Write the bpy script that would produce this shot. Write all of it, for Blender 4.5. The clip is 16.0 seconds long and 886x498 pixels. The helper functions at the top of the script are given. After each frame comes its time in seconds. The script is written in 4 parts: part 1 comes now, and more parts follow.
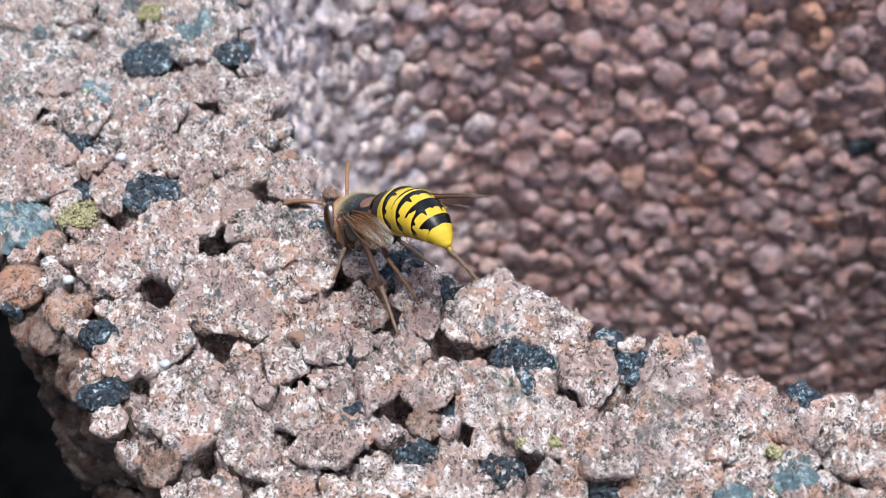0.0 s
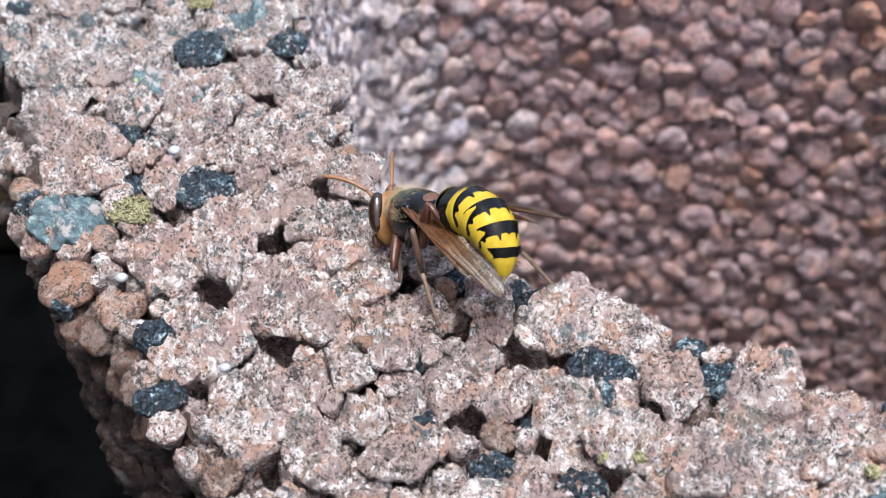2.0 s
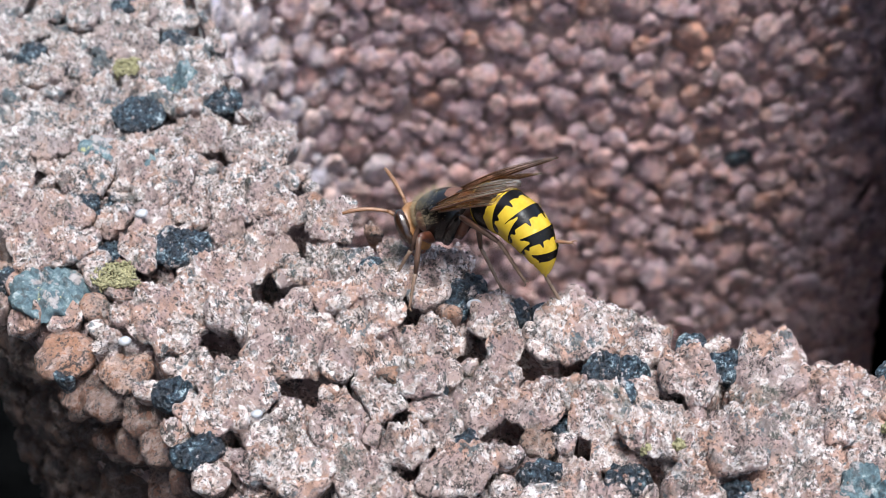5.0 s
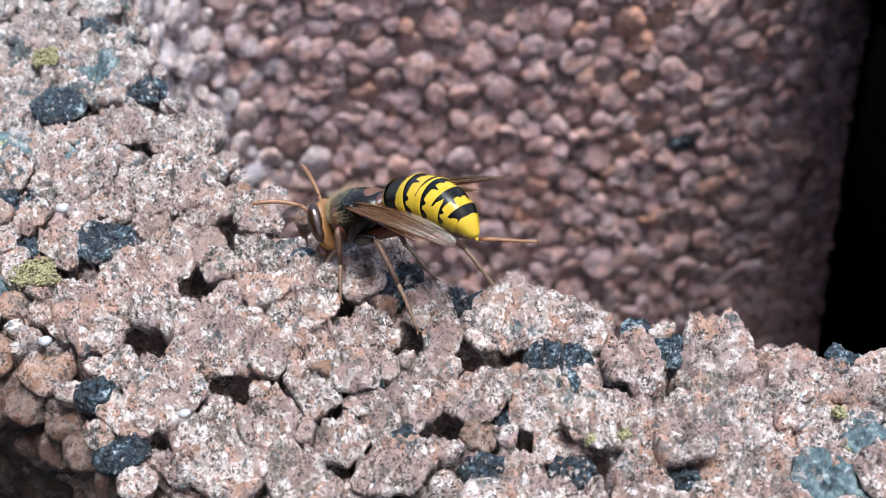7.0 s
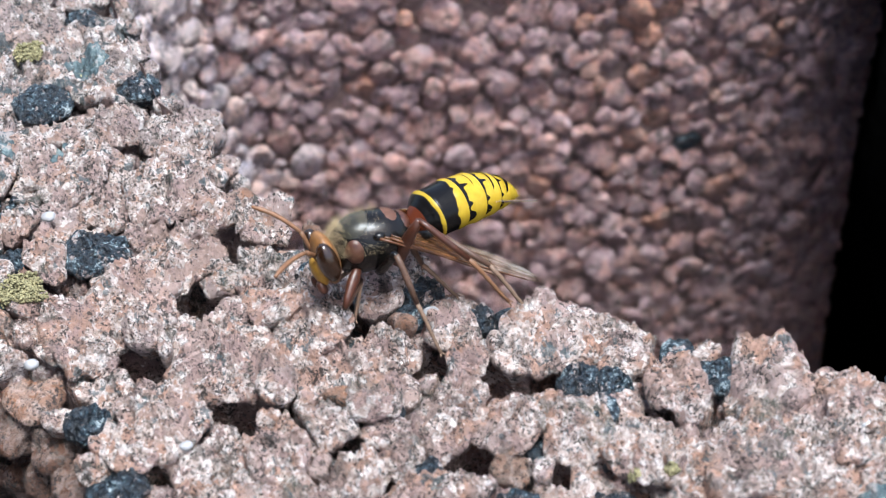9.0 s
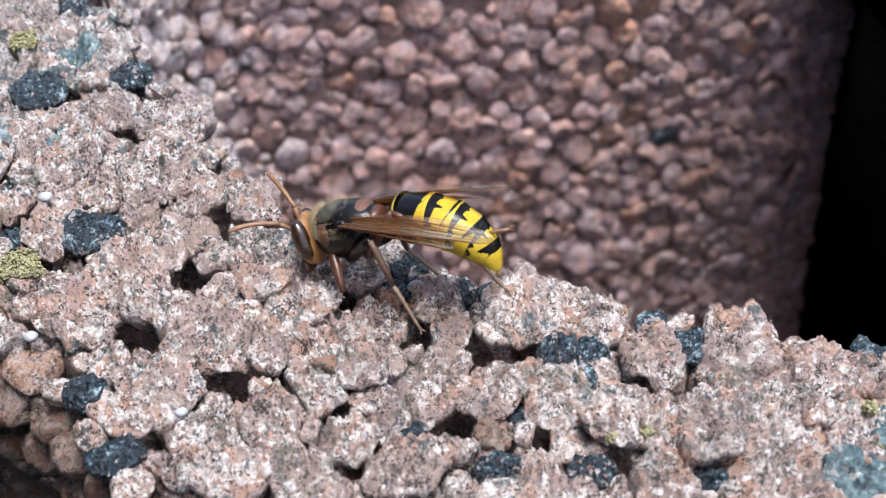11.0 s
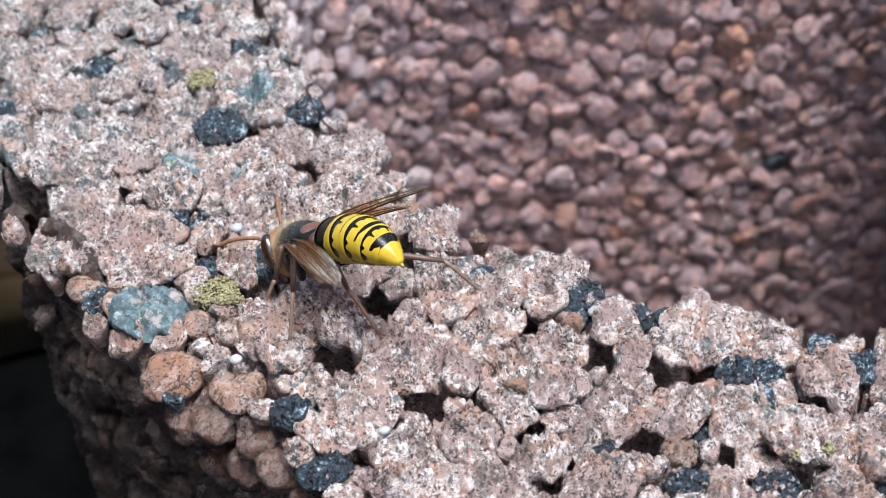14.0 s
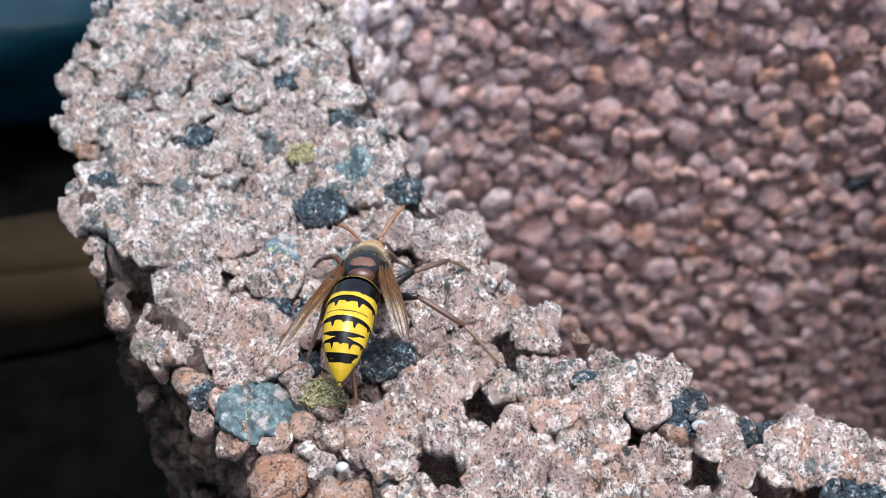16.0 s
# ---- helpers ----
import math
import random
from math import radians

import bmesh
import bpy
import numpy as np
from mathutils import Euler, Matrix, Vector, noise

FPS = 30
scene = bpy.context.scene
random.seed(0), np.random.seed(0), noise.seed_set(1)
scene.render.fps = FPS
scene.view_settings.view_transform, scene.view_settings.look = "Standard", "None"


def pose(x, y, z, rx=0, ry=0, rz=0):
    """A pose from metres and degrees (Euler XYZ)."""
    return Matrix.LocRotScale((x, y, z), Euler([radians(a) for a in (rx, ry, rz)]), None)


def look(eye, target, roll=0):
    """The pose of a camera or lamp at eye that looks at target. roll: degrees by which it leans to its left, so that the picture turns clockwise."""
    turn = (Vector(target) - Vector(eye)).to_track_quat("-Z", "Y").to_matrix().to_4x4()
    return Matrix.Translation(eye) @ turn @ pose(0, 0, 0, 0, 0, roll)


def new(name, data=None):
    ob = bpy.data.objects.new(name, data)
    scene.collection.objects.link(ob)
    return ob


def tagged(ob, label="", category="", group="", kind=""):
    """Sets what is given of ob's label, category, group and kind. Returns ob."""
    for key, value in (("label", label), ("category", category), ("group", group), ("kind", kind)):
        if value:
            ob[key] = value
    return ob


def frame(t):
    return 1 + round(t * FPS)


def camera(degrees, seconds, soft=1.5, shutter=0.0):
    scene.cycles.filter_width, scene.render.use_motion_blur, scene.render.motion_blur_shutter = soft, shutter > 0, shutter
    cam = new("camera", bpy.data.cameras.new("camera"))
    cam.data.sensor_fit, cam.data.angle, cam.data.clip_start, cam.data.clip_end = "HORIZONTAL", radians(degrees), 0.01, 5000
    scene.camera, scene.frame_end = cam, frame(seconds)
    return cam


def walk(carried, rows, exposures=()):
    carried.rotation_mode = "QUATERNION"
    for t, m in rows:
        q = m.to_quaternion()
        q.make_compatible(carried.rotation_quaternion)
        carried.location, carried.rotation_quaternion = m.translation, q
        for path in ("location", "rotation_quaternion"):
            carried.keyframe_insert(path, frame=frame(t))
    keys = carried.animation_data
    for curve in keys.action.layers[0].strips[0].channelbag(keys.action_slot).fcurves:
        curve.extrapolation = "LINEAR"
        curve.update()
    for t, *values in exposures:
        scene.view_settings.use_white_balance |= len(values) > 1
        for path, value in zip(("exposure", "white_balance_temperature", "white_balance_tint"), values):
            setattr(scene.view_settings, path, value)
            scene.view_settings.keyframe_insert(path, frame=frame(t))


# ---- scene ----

MM = 0.001

# camera: seconds, eye, target, roll
PATH = [
    (0, (0.04347, -0.12887, 0.11403), (0.02593, -0.02069, 0.01161), -9.20),
    (0.5, (0.04115, -0.12494, 0.11504), (0.02308, -0.01684, 0.01263), -8.99),
    (1, (0.03949, -0.12622, 0.11612), (0.02119, -0.01829, 0.01357), -8.74),
    (1.5, (0.03620, -0.12496, 0.11389), (0.01750, -0.01715, 0.01128), -8.76),
    (2, (0.03587, -0.12358, 0.11027), (0.01767, -0.01571, 0.00764), -8.62),
    (2.5, (0.02461, -0.11916, 0.10478), (0.02090, -0.01075, 0.00118), -4.38),
    (3, (0.01529, -0.12073, 0.10776), (0.01519, -0.01166, 0.00479), -5.98),
    (3.2, (0.01351, -0.12213, 0.11153), (0.01407, -0.01269, 0.00896), -6.09),
    (5.5, (0.00730, -0.13069, 0.11596), (0.01818, -0.02029, 0.01499), -4.92),
    (6, (0.00866, -0.13103, 0.11562), (0.02090, -0.02083, 0.01460), -4.81),
    (6.5, (0.01081, -0.12879, 0.11225), (0.02403, -0.01897, 0.01093), -4.80),
    (7, (0.00901, -0.12631, 0.11099), (0.02297, -0.01678, 0.00946), -4.61),
    (7.5, (0.00836, -0.12357, 0.10749), (0.02278, -0.01442, 0.00561), -4.33),
    (8, (0.00884, -0.11740, 0.10534), (0.02391, -0.00849, 0.00330), -4.06),
    (8.5, (0.00551, -0.11458, 0.10455), (0.02101, -0.00592, 0.00231), -3.98),
    (9, (0.00603, -0.11431, 0.10392), (0.02226, -0.00584, 0.00159), -3.81),
    (9.2, (0.00584, -0.11471, 0.10406), (0.02247, -0.00616, 0.00189), -3.72),
    (11.3, (0.00368, -0.12209, 0.10644), (0.02221, -0.01351, 0.00463), -3.07),
    (11.5, (0.00333, -0.12308, 0.10716), (0.02190, -0.01451, 0.00534), -3.06),
    (12, (0.00357, -0.12373, 0.10868), (0.02179, -0.01471, 0.00727), -3.22),
    (12.5, (0.00467, -0.12302, 0.10782), (0.02252, -0.01384, 0.00651), -3.40),
    (13, (0.00474, -0.12357, 0.10809), (0.02210, -0.01404, 0.00708), -3.73),
    (13.5, (-0.00426, -0.12579, 0.11106), (0.01101, -0.01558, 0.01045), -4.53),
    (14, (-0.00886, -0.12422, 0.11270), (0.00408, -0.01308, 0.01280), -5.34),
    (14.5, (-0.01304, -0.12342, 0.11249), (-0.00195, -0.01174, 0.01296), -5.95),
    (15, (-0.01322, -0.12312, 0.11291), (-0.00344, -0.01102, 0.01372), -6.35),
    (15.5, (-0.01423, -0.11950, 0.11599), (-0.00510, -0.00695, 0.01725), -6.51),
    (16, (-0.01163, -0.11078, 0.12783), (-0.00472, -0.00369, 0.02303), -6.44),
]
cam = camera(32.55, 16.0, soft=0.35)
cam.data.dof.use_dof = True
cam.data.dof.focus_distance = 0.158
cam.data.dof.aperture_fstop = 50.0
walk(cam, [(t, look(eye, target, roll)) for t, eye, target, roll in PATH])

# overcast daylight
world = bpy.data.worlds.new("world")
scene.world = world
world.use_nodes = True
wn = world.node_tree
sky = wn.nodes.new("ShaderNodeTexSky")
sky.sky_type = "NISHITA"
sky.sun_disc = False
sky.sun_elevation = radians(68)
sky.sun_rotation = radians(150)
sky.air_density, sky.dust_density = 1.0, 2.5
wn.nodes["Background"].inputs["Strength"].default_value = 0.15
wn.links.new(sky.outputs["Color"], wn.nodes["Background"].inputs["Color"])
sun = new("sun", bpy.data.lights.new("sun", "SUN"))
sun.data.energy, sun.data.angle, sun.data.color = 3.2, radians(20), (0.868, 0.95, 1.0)
sun.matrix_world = look((0.13, -0.13, 1.0), (0, 0, 0))
scene.view_settings.exposure = 1.36


# ---- materials ----
class Mat:
    """A small builder for node materials. Coordinates are object space in metres."""

    def __init__(self, name, rough=0.8, metal=0.0, spec=0.4):
        self.m = bpy.data.materials.new(name)
        self.m.use_nodes = True
        self.t = self.m.node_tree
        self.b = self.t.nodes["Principled BSDF"]
        self.b.inputs["Roughness"].default_value = rough
        self.b.inputs["Metallic"].default_value = metal
        self.b.inputs["Specular IOR Level"].default_value = spec
        self.co = self.t.nodes.new("ShaderNodeTexCoord").outputs["Object"]

    def link(self, a, b):
        self.t.links.new(a, b)

    def noise(self, scale, detail=4.0, rough=0.6, distort=0.0):
        n = self.t.nodes.new("ShaderNodeTexNoise")
        n.inputs["Scale"].default_value = scale
        n.inputs["Detail"].default_value = detail
        n.inputs["Roughness"].default_value = rough
        n.inputs["Distortion"].default_value = distort
        self.link(self.co, n.inputs["Vector"])
        return n.outputs["Fac"]

    def warp(self, scale, amount):
        """Bends the coordinates used from here on, by a noise."""
        n = self.t.nodes.new("ShaderNodeTexNoise")
        n.inputs["Scale"].default_value = scale
        n.inputs["Detail"].default_value = 3
        self.link(self.co, n.inputs["Vector"])
        a = self.t.nodes.new("ShaderNodeVectorMath")
        a.operation = "SUBTRACT"
        self.link(n.outputs["Color"], a.inputs[0])
        a.inputs[1].default_value = (0.5, 0.5, 0.5)
        b = self.t.nodes.new("ShaderNodeVectorMath")
        b.operation = "MULTIPLY_ADD"
        self.link(a.outputs[0], b.inputs[0])
        b.inputs[1].default_value = (amount, amount, amount)
        self.link(self.co, b.inputs[2])
        self.co = b.outputs[0]

    def cells(self, scale, feature="F1"):
        n = self.t.nodes.new("ShaderNodeTexVoronoi")
        n.feature = feature
        n.inputs["Scale"].default_value = scale
        self.link(self.co, n.inputs["Vector"])
        return n.outputs["Distance"]

    def step(self, value, lo, hi, a=0.0, b=1.0):
        n = self.t.nodes.new("ShaderNodeMapRange")
        n.interpolation_type = "SMOOTHSTEP"
        for key, v in (("From Min", lo), ("From Max", hi), ("To Min", a), ("To Max", b)):
            n.inputs[key].default_value = v
        self.link(value, n.inputs["Value"])
        return n.outputs["Result"]

    def math(self, op, a, b):
        n = self.t.nodes.new("ShaderNodeMath")
        n.operation = op
        for k, v in enumerate((a, b)):
            if isinstance(v, (int, float)):
                n.inputs[k].default_value = v
            else:
                self.link(v, n.inputs[k])
        return n.outputs[0]

    def ramp(self, value, stops):
        n = self.t.nodes.new("ShaderNodeValToRGB")
        e = n.color_ramp.elements
        while len(e) < len(stops):
            e.new(0.5)
        for k, (p, c) in enumerate(stops):
            e[k].position, e[k].color = p, (*c, 1)
        self.link(value, n.inputs["Fac"])
        return n.outputs["Color"]

    def mix(self, fac, a, b):
        n = self.t.nodes.new("ShaderNodeMix")
        n.data_type = "RGBA"
        for key, v in ((0, fac), (6, a), (7, b)):
            if isinstance(v, (int, float)):
                n.inputs[key].default_value = v
            elif isinstance(v, tuple):
                n.inputs[key].default_value = (*v, 1)
            else:
                self.link(v, n.inputs[key])
        return n.outputs[2]

    def random(self):
        return self.t.nodes.new("ShaderNodeObjectInfo").outputs["Random"]

    def island(self):
        return self.t.nodes.new("ShaderNodeNewGeometry").outputs["Random Per Island"]

    def attribute(self, name):
        n = self.t.nodes.new("ShaderNodeAttribute")
        n.attribute_name = name
        return n.outputs["Fac"]

    def color(self, c):
        if isinstance(c, tuple):
            self.b.inputs["Base Color"].default_value = (*c, 1)
        else:
            self.link(c, self.b.inputs["Base Color"])
        return self

    def rough(self, r):
        self.link(r, self.b.inputs["Roughness"])
        return self

    def bump(self, height, strength, distance):
        n = self.t.nodes.new("ShaderNodeBump")
        n.inputs["Strength"].default_value = strength
        n.inputs["Distance"].default_value = distance
        self.link(height, n.inputs["Height"])
        old = self.b.inputs["Normal"].links
        if old:
            self.link(old[0].from_socket, n.inputs["Normal"])
        self.link(n.outputs["Normal"], self.b.inputs["Normal"])
        return self


def clay(name, tone, joined=False, crust=1.0, weathered=False):
    """Expanded-clay granule: pink to orange, with a pale crust in patches, grey stains and small pits."""
    m = Mat(name, 0.74, 0, 0.4)
    r = m.island() if joined else m.random()
    base = m.ramp(r, [(0.0, tuple(c * 0.82 for c in tone)), (0.3, tone), (0.55, (tone[0] * 0.95, tone[1] * 1.04, tone[2] * 1.12)),
                      (0.8, (tone[0] * 1.12, tone[1] * 0.97, tone[2] * 0.86)), (1.0, (tone[0] * 0.98, tone[1] * 1.08, tone[2] * 1.18))])
    patch = m.step(m.noise(260, 4, 0.65), 0.44, 0.6)
    base = m.mix(patch, base, (tone[0] * 0.9, tone[1] * 0.88, tone[2] * 0.93))
    ruddy = m.step(m.noise(200, 4, 0.62), 0.47, 0.58, 0, 0.9)
    base = m.mix(ruddy, base, (tone[0] * 1.14, tone[1] * 0.96, tone[2] * 0.82))
    broad = m.noise(210, 3, 0.6)
    flat = m.co
    m.warp(900, 0.0009)
    spot = m.math("ADD", m.noise(680, 5, 0.62), m.math("MULTIPLY", m.math("SUBTRACT", broad, 0.5), 0.8))
    pale = m.step(spot, 0.475, 0.545, 0.0, crust)
    white = m.ramp(m.noise(1150, 5, 0.68), [(0.36, (0.37, 0.285, 0.25)), (0.46, (0.60, 0.475, 0.425)), (0.62, (0.91, 0.85, 0.83))])
    col = m.mix(m.math("MULTIPLY", pale, 0.85), base, white)
    m.co = flat
    stain = m.math("ADD", m.noise(620, 6, 0.72), m.math("MULTIPLY", m.math("SUBTRACT", m.noise(230, 3), 0.5), 0.6))
    col = m.mix(m.step(stain, 0.545, 0.655, 0.0, 0.66), col, (0.115, 0.10, 0.088))
    m.warp(1500, 0.0006)
    vein = m.step(m.math("ABSOLUTE", m.math("SUBTRACT", m.noise(760, 3, 0.55), 0.5), 0), 0.004, 0.02, 1.0, 0.0)
    vein = m.math("MULTIPLY", vein, m.step(m.noise(330, 3, 0.6), 0.46, 0.56))
    m.co = flat
    m.warp(2600, 0.0004)
    pit = m.step(m.cells(1900), 0.22, 0.4, 1.0, 0.0)
    pit = m.math("MULTIPLY", pit, m.step(m.noise(520, 4, 0.65), 0.45, 0.54))
    m.co = flat
    speck = m.step(m.math("ADD", m.noise(2500, 4, 0.7), m.math("MULTIPLY", m.math("SUBTRACT", m.noise(480, 3, 0.7), 0.5), 0.8)), 0.585, 0.635)
    pore = m.math("MAXIMUM", m.math("MULTIPLY", pit, 0.7), m.math("MULTIPLY", speck, 0.92))
    pore = m.math("MAXIMUM", pore, m.math("MULTIPLY", vein, 0.8))
    col = m.mix(pore, col, (0.042, 0.034, 0.032))
    moss = m.step(m.noise(120, 4, 0.7), 0.565, 0.69, 0, 0.5 * crust)
    col = m.mix(moss, col, (0.16, 0.16, 0.13))
    film = m.noise(430, 4, 0.7)
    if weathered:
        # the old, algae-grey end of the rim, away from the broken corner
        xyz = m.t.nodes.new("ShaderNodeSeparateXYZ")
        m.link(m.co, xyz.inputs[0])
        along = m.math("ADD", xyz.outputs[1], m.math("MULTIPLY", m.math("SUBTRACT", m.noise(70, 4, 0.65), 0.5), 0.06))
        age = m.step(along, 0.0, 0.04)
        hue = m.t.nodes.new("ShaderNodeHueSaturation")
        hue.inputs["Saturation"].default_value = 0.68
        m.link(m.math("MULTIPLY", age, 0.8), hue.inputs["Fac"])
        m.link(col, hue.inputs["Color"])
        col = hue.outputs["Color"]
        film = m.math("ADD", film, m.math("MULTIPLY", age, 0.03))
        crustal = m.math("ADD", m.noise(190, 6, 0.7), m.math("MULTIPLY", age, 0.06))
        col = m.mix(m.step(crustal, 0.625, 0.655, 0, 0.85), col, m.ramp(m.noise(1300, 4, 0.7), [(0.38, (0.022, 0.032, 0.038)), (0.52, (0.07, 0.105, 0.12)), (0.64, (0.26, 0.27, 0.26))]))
    teal = m.step(film, 0.61, 0.66, 0, 0.75 * crust)
    col = m.mix(teal, col, (0.075, 0.115, 0.13))
    m.color(col)
    m.bump(m.noise(330, 3, 0.6), 1.0, 0.0016)
    m.bump(m.noise(700, 6, 0.75), 1.0, 0.0018)
    m.bump(m.cells(900), -0.8, 0.0008)
    m.bump(pore, -0.9, 0.0004)
    m.bump(m.noise(1900, 4, 0.7), 1.0, 0.0005)
    return m.m


def basalt(name):
    """Blue-black porous stone with a few grey-blue crusts; pale glints are painted into its colour."""
    m = Mat(name, 0.5, 0, 0.6)
    n = m.math("ADD", m.noise(1400, 5, 0.75), m.math("MULTIPLY", m.math("SUBTRACT", m.noise(300, 2), 0.5), 0.4))
    col = m.ramp(n, [(0.38, (0.003, 0.005, 0.008)), (0.52, (0.008, 0.017, 0.028)), (0.59, (0.03, 0.066, 0.09)), (0.65, (0.34, 0.40, 0.42))])
    grit = m.math("ADD", m.noise(620, 5, 0.72), m.math("MULTIPLY", m.random(), 0.05))
    col = m.mix(m.step(grit, 0.605, 0.64, 0, 0.8), col, m.ramp(m.noise(1500, 4, 0.7), [(0.36, (0.16, 0.125, 0.115)), (0.6, (0.52, 0.43, 0.40))]))
    m.color(col)
    m.bump(m.noise(900, 5, 0.75), 1.0, 0.0012)
    m.bump(m.cells(2200), 0.9, 0.0004)
    return m.m


def slate(name):
    m = Mat(name, 0.7, 0, 0.4)
    col = m.ramp(m.noise(700, 6, 0.75), [(0.34, (0.025, 0.034, 0.038)), (0.47, (0.04, 0.066, 0.076)), (0.57, (0.085, 0.122, 0.13)), (0.68, (0.28, 0.29, 0.28))])
    col = m.mix(m.step(m.noise(420, 4, 0.7), 0.64, 0.7), col, (0.30, 0.28, 0.13))
    col = m.mix(m.step(m.noise(260, 5, 0.7), 0.55, 0.6, 0, 0.6), col, (0.30, 0.24, 0.22))
    col = m.mix(m.step(m.noise(900, 4, 0.7), 0.55, 0.62, 0, 0.8), col, (0.03, 0.034, 0.036))
    m.color(col)
    m.bump(m.noise(700, 5, 0.7), 0.7, 0.0005)
    return m.m


def mortar(name):
    m = Mat(name, 0.95, 0, 0.2)
    col = m.ramp(m.noise(700, 5, 0.7), [(0.3, (0.15, 0.10, 0.09)), (0.5, (0.235, 0.16, 0.145)), (0.7, (0.32, 0.24, 0.22))])
    m.color(col)
    m.bump(m.noise(900, 5, 0.7), 1.0, 0.0008)
    return m.m


def simple(name, color, rough=0.5, spec=0.4, vary=0.25, scale=900, bump=0.0003, metal=0.0):
    m = Mat(name, rough, metal, spec)
    lo = tuple(c * (1 - vary) for c in color)
    hi = tuple(min(1, c * (1 + vary)) for c in color)
    n = m.noise(scale, 4, 0.65)
    m.color(m.ramp(n, [(0.3, lo), (0.5, color), (0.72, hi)]))
    if bump:
        m.bump(n, 0.6, bump)
    return m.m


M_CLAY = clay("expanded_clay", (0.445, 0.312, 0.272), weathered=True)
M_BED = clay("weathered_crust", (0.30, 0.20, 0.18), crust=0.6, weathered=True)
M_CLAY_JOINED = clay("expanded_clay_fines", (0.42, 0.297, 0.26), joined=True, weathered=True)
M_ORANGE = clay("fired_orange_clay", (0.31, 0.18, 0.125), crust=0.3)
M_INNER = clay("sheltered_clay", (0.60, 0.395, 0.395), crust=0.28)
M_INNER_JOINED = clay("sheltered_clay_fines", (0.58, 0.388, 0.39), joined=True, crust=0.28)
M_INNER_ORANGE = clay("sheltered_orange_clay", (0.62, 0.36, 0.29), crust=0.12)
# the same clay, with the flank's shade put into a darker brown
M_FLANK = clay("shaded_flank_clay", (0.065, 0.037, 0.027), joined=True, crust=0.12)
M_LILAC = clay("pale_lilac_clay", (0.82, 0.76, 0.83), crust=0.35)
M_PALE = clay("pale_pinkish_clay", (0.72, 0.57, 0.58), joined=True, crust=0.35)
M_BASALT = basalt("blue_black_basalt")
M_SLATE = slate("blue_grey_slate")
M_MORTAR = mortar("mortar")
# smooth clay of the flank bulges; its dark brown includes their shade
M_SMOOTH = clay("shaded_smooth_clay", (0.13, 0.07, 0.05), crust=0.2)
M_QUARTZ = simple("milky_quartz", (0.27, 0.27, 0.275), 0.35, 0.5, 0.12)
M_LICHEN = simple("yellow_green_lichen", (0.2, 0.18, 0.1), 0.95, 0.1, 0.75, 1900, 0.0004)
# near-black colour that stands in for deep shade on ground and added walls
M_SHADE_BLACK = simple("shade_black", (0.0015, 0.0015, 0.0015), 1.0, 0.0, 0.5, 60, 0.004)
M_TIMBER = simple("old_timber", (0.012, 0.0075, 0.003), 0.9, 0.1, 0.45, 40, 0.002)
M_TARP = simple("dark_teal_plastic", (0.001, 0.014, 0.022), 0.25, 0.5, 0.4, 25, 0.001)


def part(name, bm, material, parent, label="", smooth=True):
    """Links a bmesh as one mesh object under a thing or under a part."""
    me = bpy.data.meshes.new(name)
    bm.to_mesh(me)
    bm.free()
    if smooth:
        me.shade_smooth()
    me.materials.append(material)
    ob = new(name, me)
    ob.parent = parent
    if label:
        ob["label"] = label
    return ob


def mesh_part(name, verts, faces, material, parent, label=""):
    me = bpy.data.meshes.new(name)
    me.from_pydata([tuple(v) for v in verts], [], faces)
    me.shade_smooth()
    me.materials.append(material)
    ob = new(name, me)
    ob.parent = parent
    if label:
        ob["label"] = label
    return ob


# ---- the hollow block: plan in millimetres ----
INNER = [(-11, 95), (-10.7, 75), (-8, 54), (-4.8, 36), (-1.7, 26), (3.0, 18.5), (5.5, 8.5), (11.7, 1.5), (16.3, -4.4), (21, -8.7), (28, -14.8), (39, -20), (48.5, -24), (55, -29.5), (64.4, -31), (90, -39), (140, -50)]
OUTER = [(-46, 95), (-47, 78), (-52.5, 65), (-50, 46), (-45.7, 28.6), (-42.8, 17.3), (-37, 8.8), (-33.5, -0.4), (-28.2, -8.5), (-23.5, -12.3), (-18.6, -14.8), (-14.6, -18.5), (-13.6, -24), (-12.3, -29), (-8, -34), (0.7, -41.3), (20, -57), (60, -74), (140, -92)]
CAVITY = [(-1.2, 24), (-4.8, 36), (-8, 54), (-10.5, 75), (-10, 94), (-5, 108), (6, 117), (20, 119.5), (60, 119), (92, 119.5), (116, 122), (132, 127), (143, 136), (150, 150), (153, 175), (154, 240)]
DEEP = 200.0

# dark stones, larger clay lumps and others: x, y, radius
BASALT = [(-12.4, 4.8, 3.5), (-11.0, -26.4, 2.5), (-20.7, 13.7, 2.0), (-20.7, 6.0, 1.5), (44.3, -26.1, 2.1), (41.7, -21.6, 1.6), (31.6, -23.6, 2.2), (34.3, -24.6, 1.9),
          (15.7, -31.5, 1.5), (22.1, -36.5, 2.3), (31.0, -38.0, 2.4), (40.5, -41.6, 1.9), (60.8, -30.4, 1.9), (32.4, -27.9, 1.5), (14.0, -22.7, 1.2),
          (-17.1, 30.5, 3.2), (-6.5, 32.4, 2.5), (-12.2, 47.9, 2.2), (0.0, 12.4, 1.0), (2.4, 17.6, 1.0), (19.5, -8.6, 2.0), (17.7, -11.6, 1.4), (24.3, -13.3, 1.5), (27.0, -13.8, 1.5), (-13.6, -18.1, 1.9)]
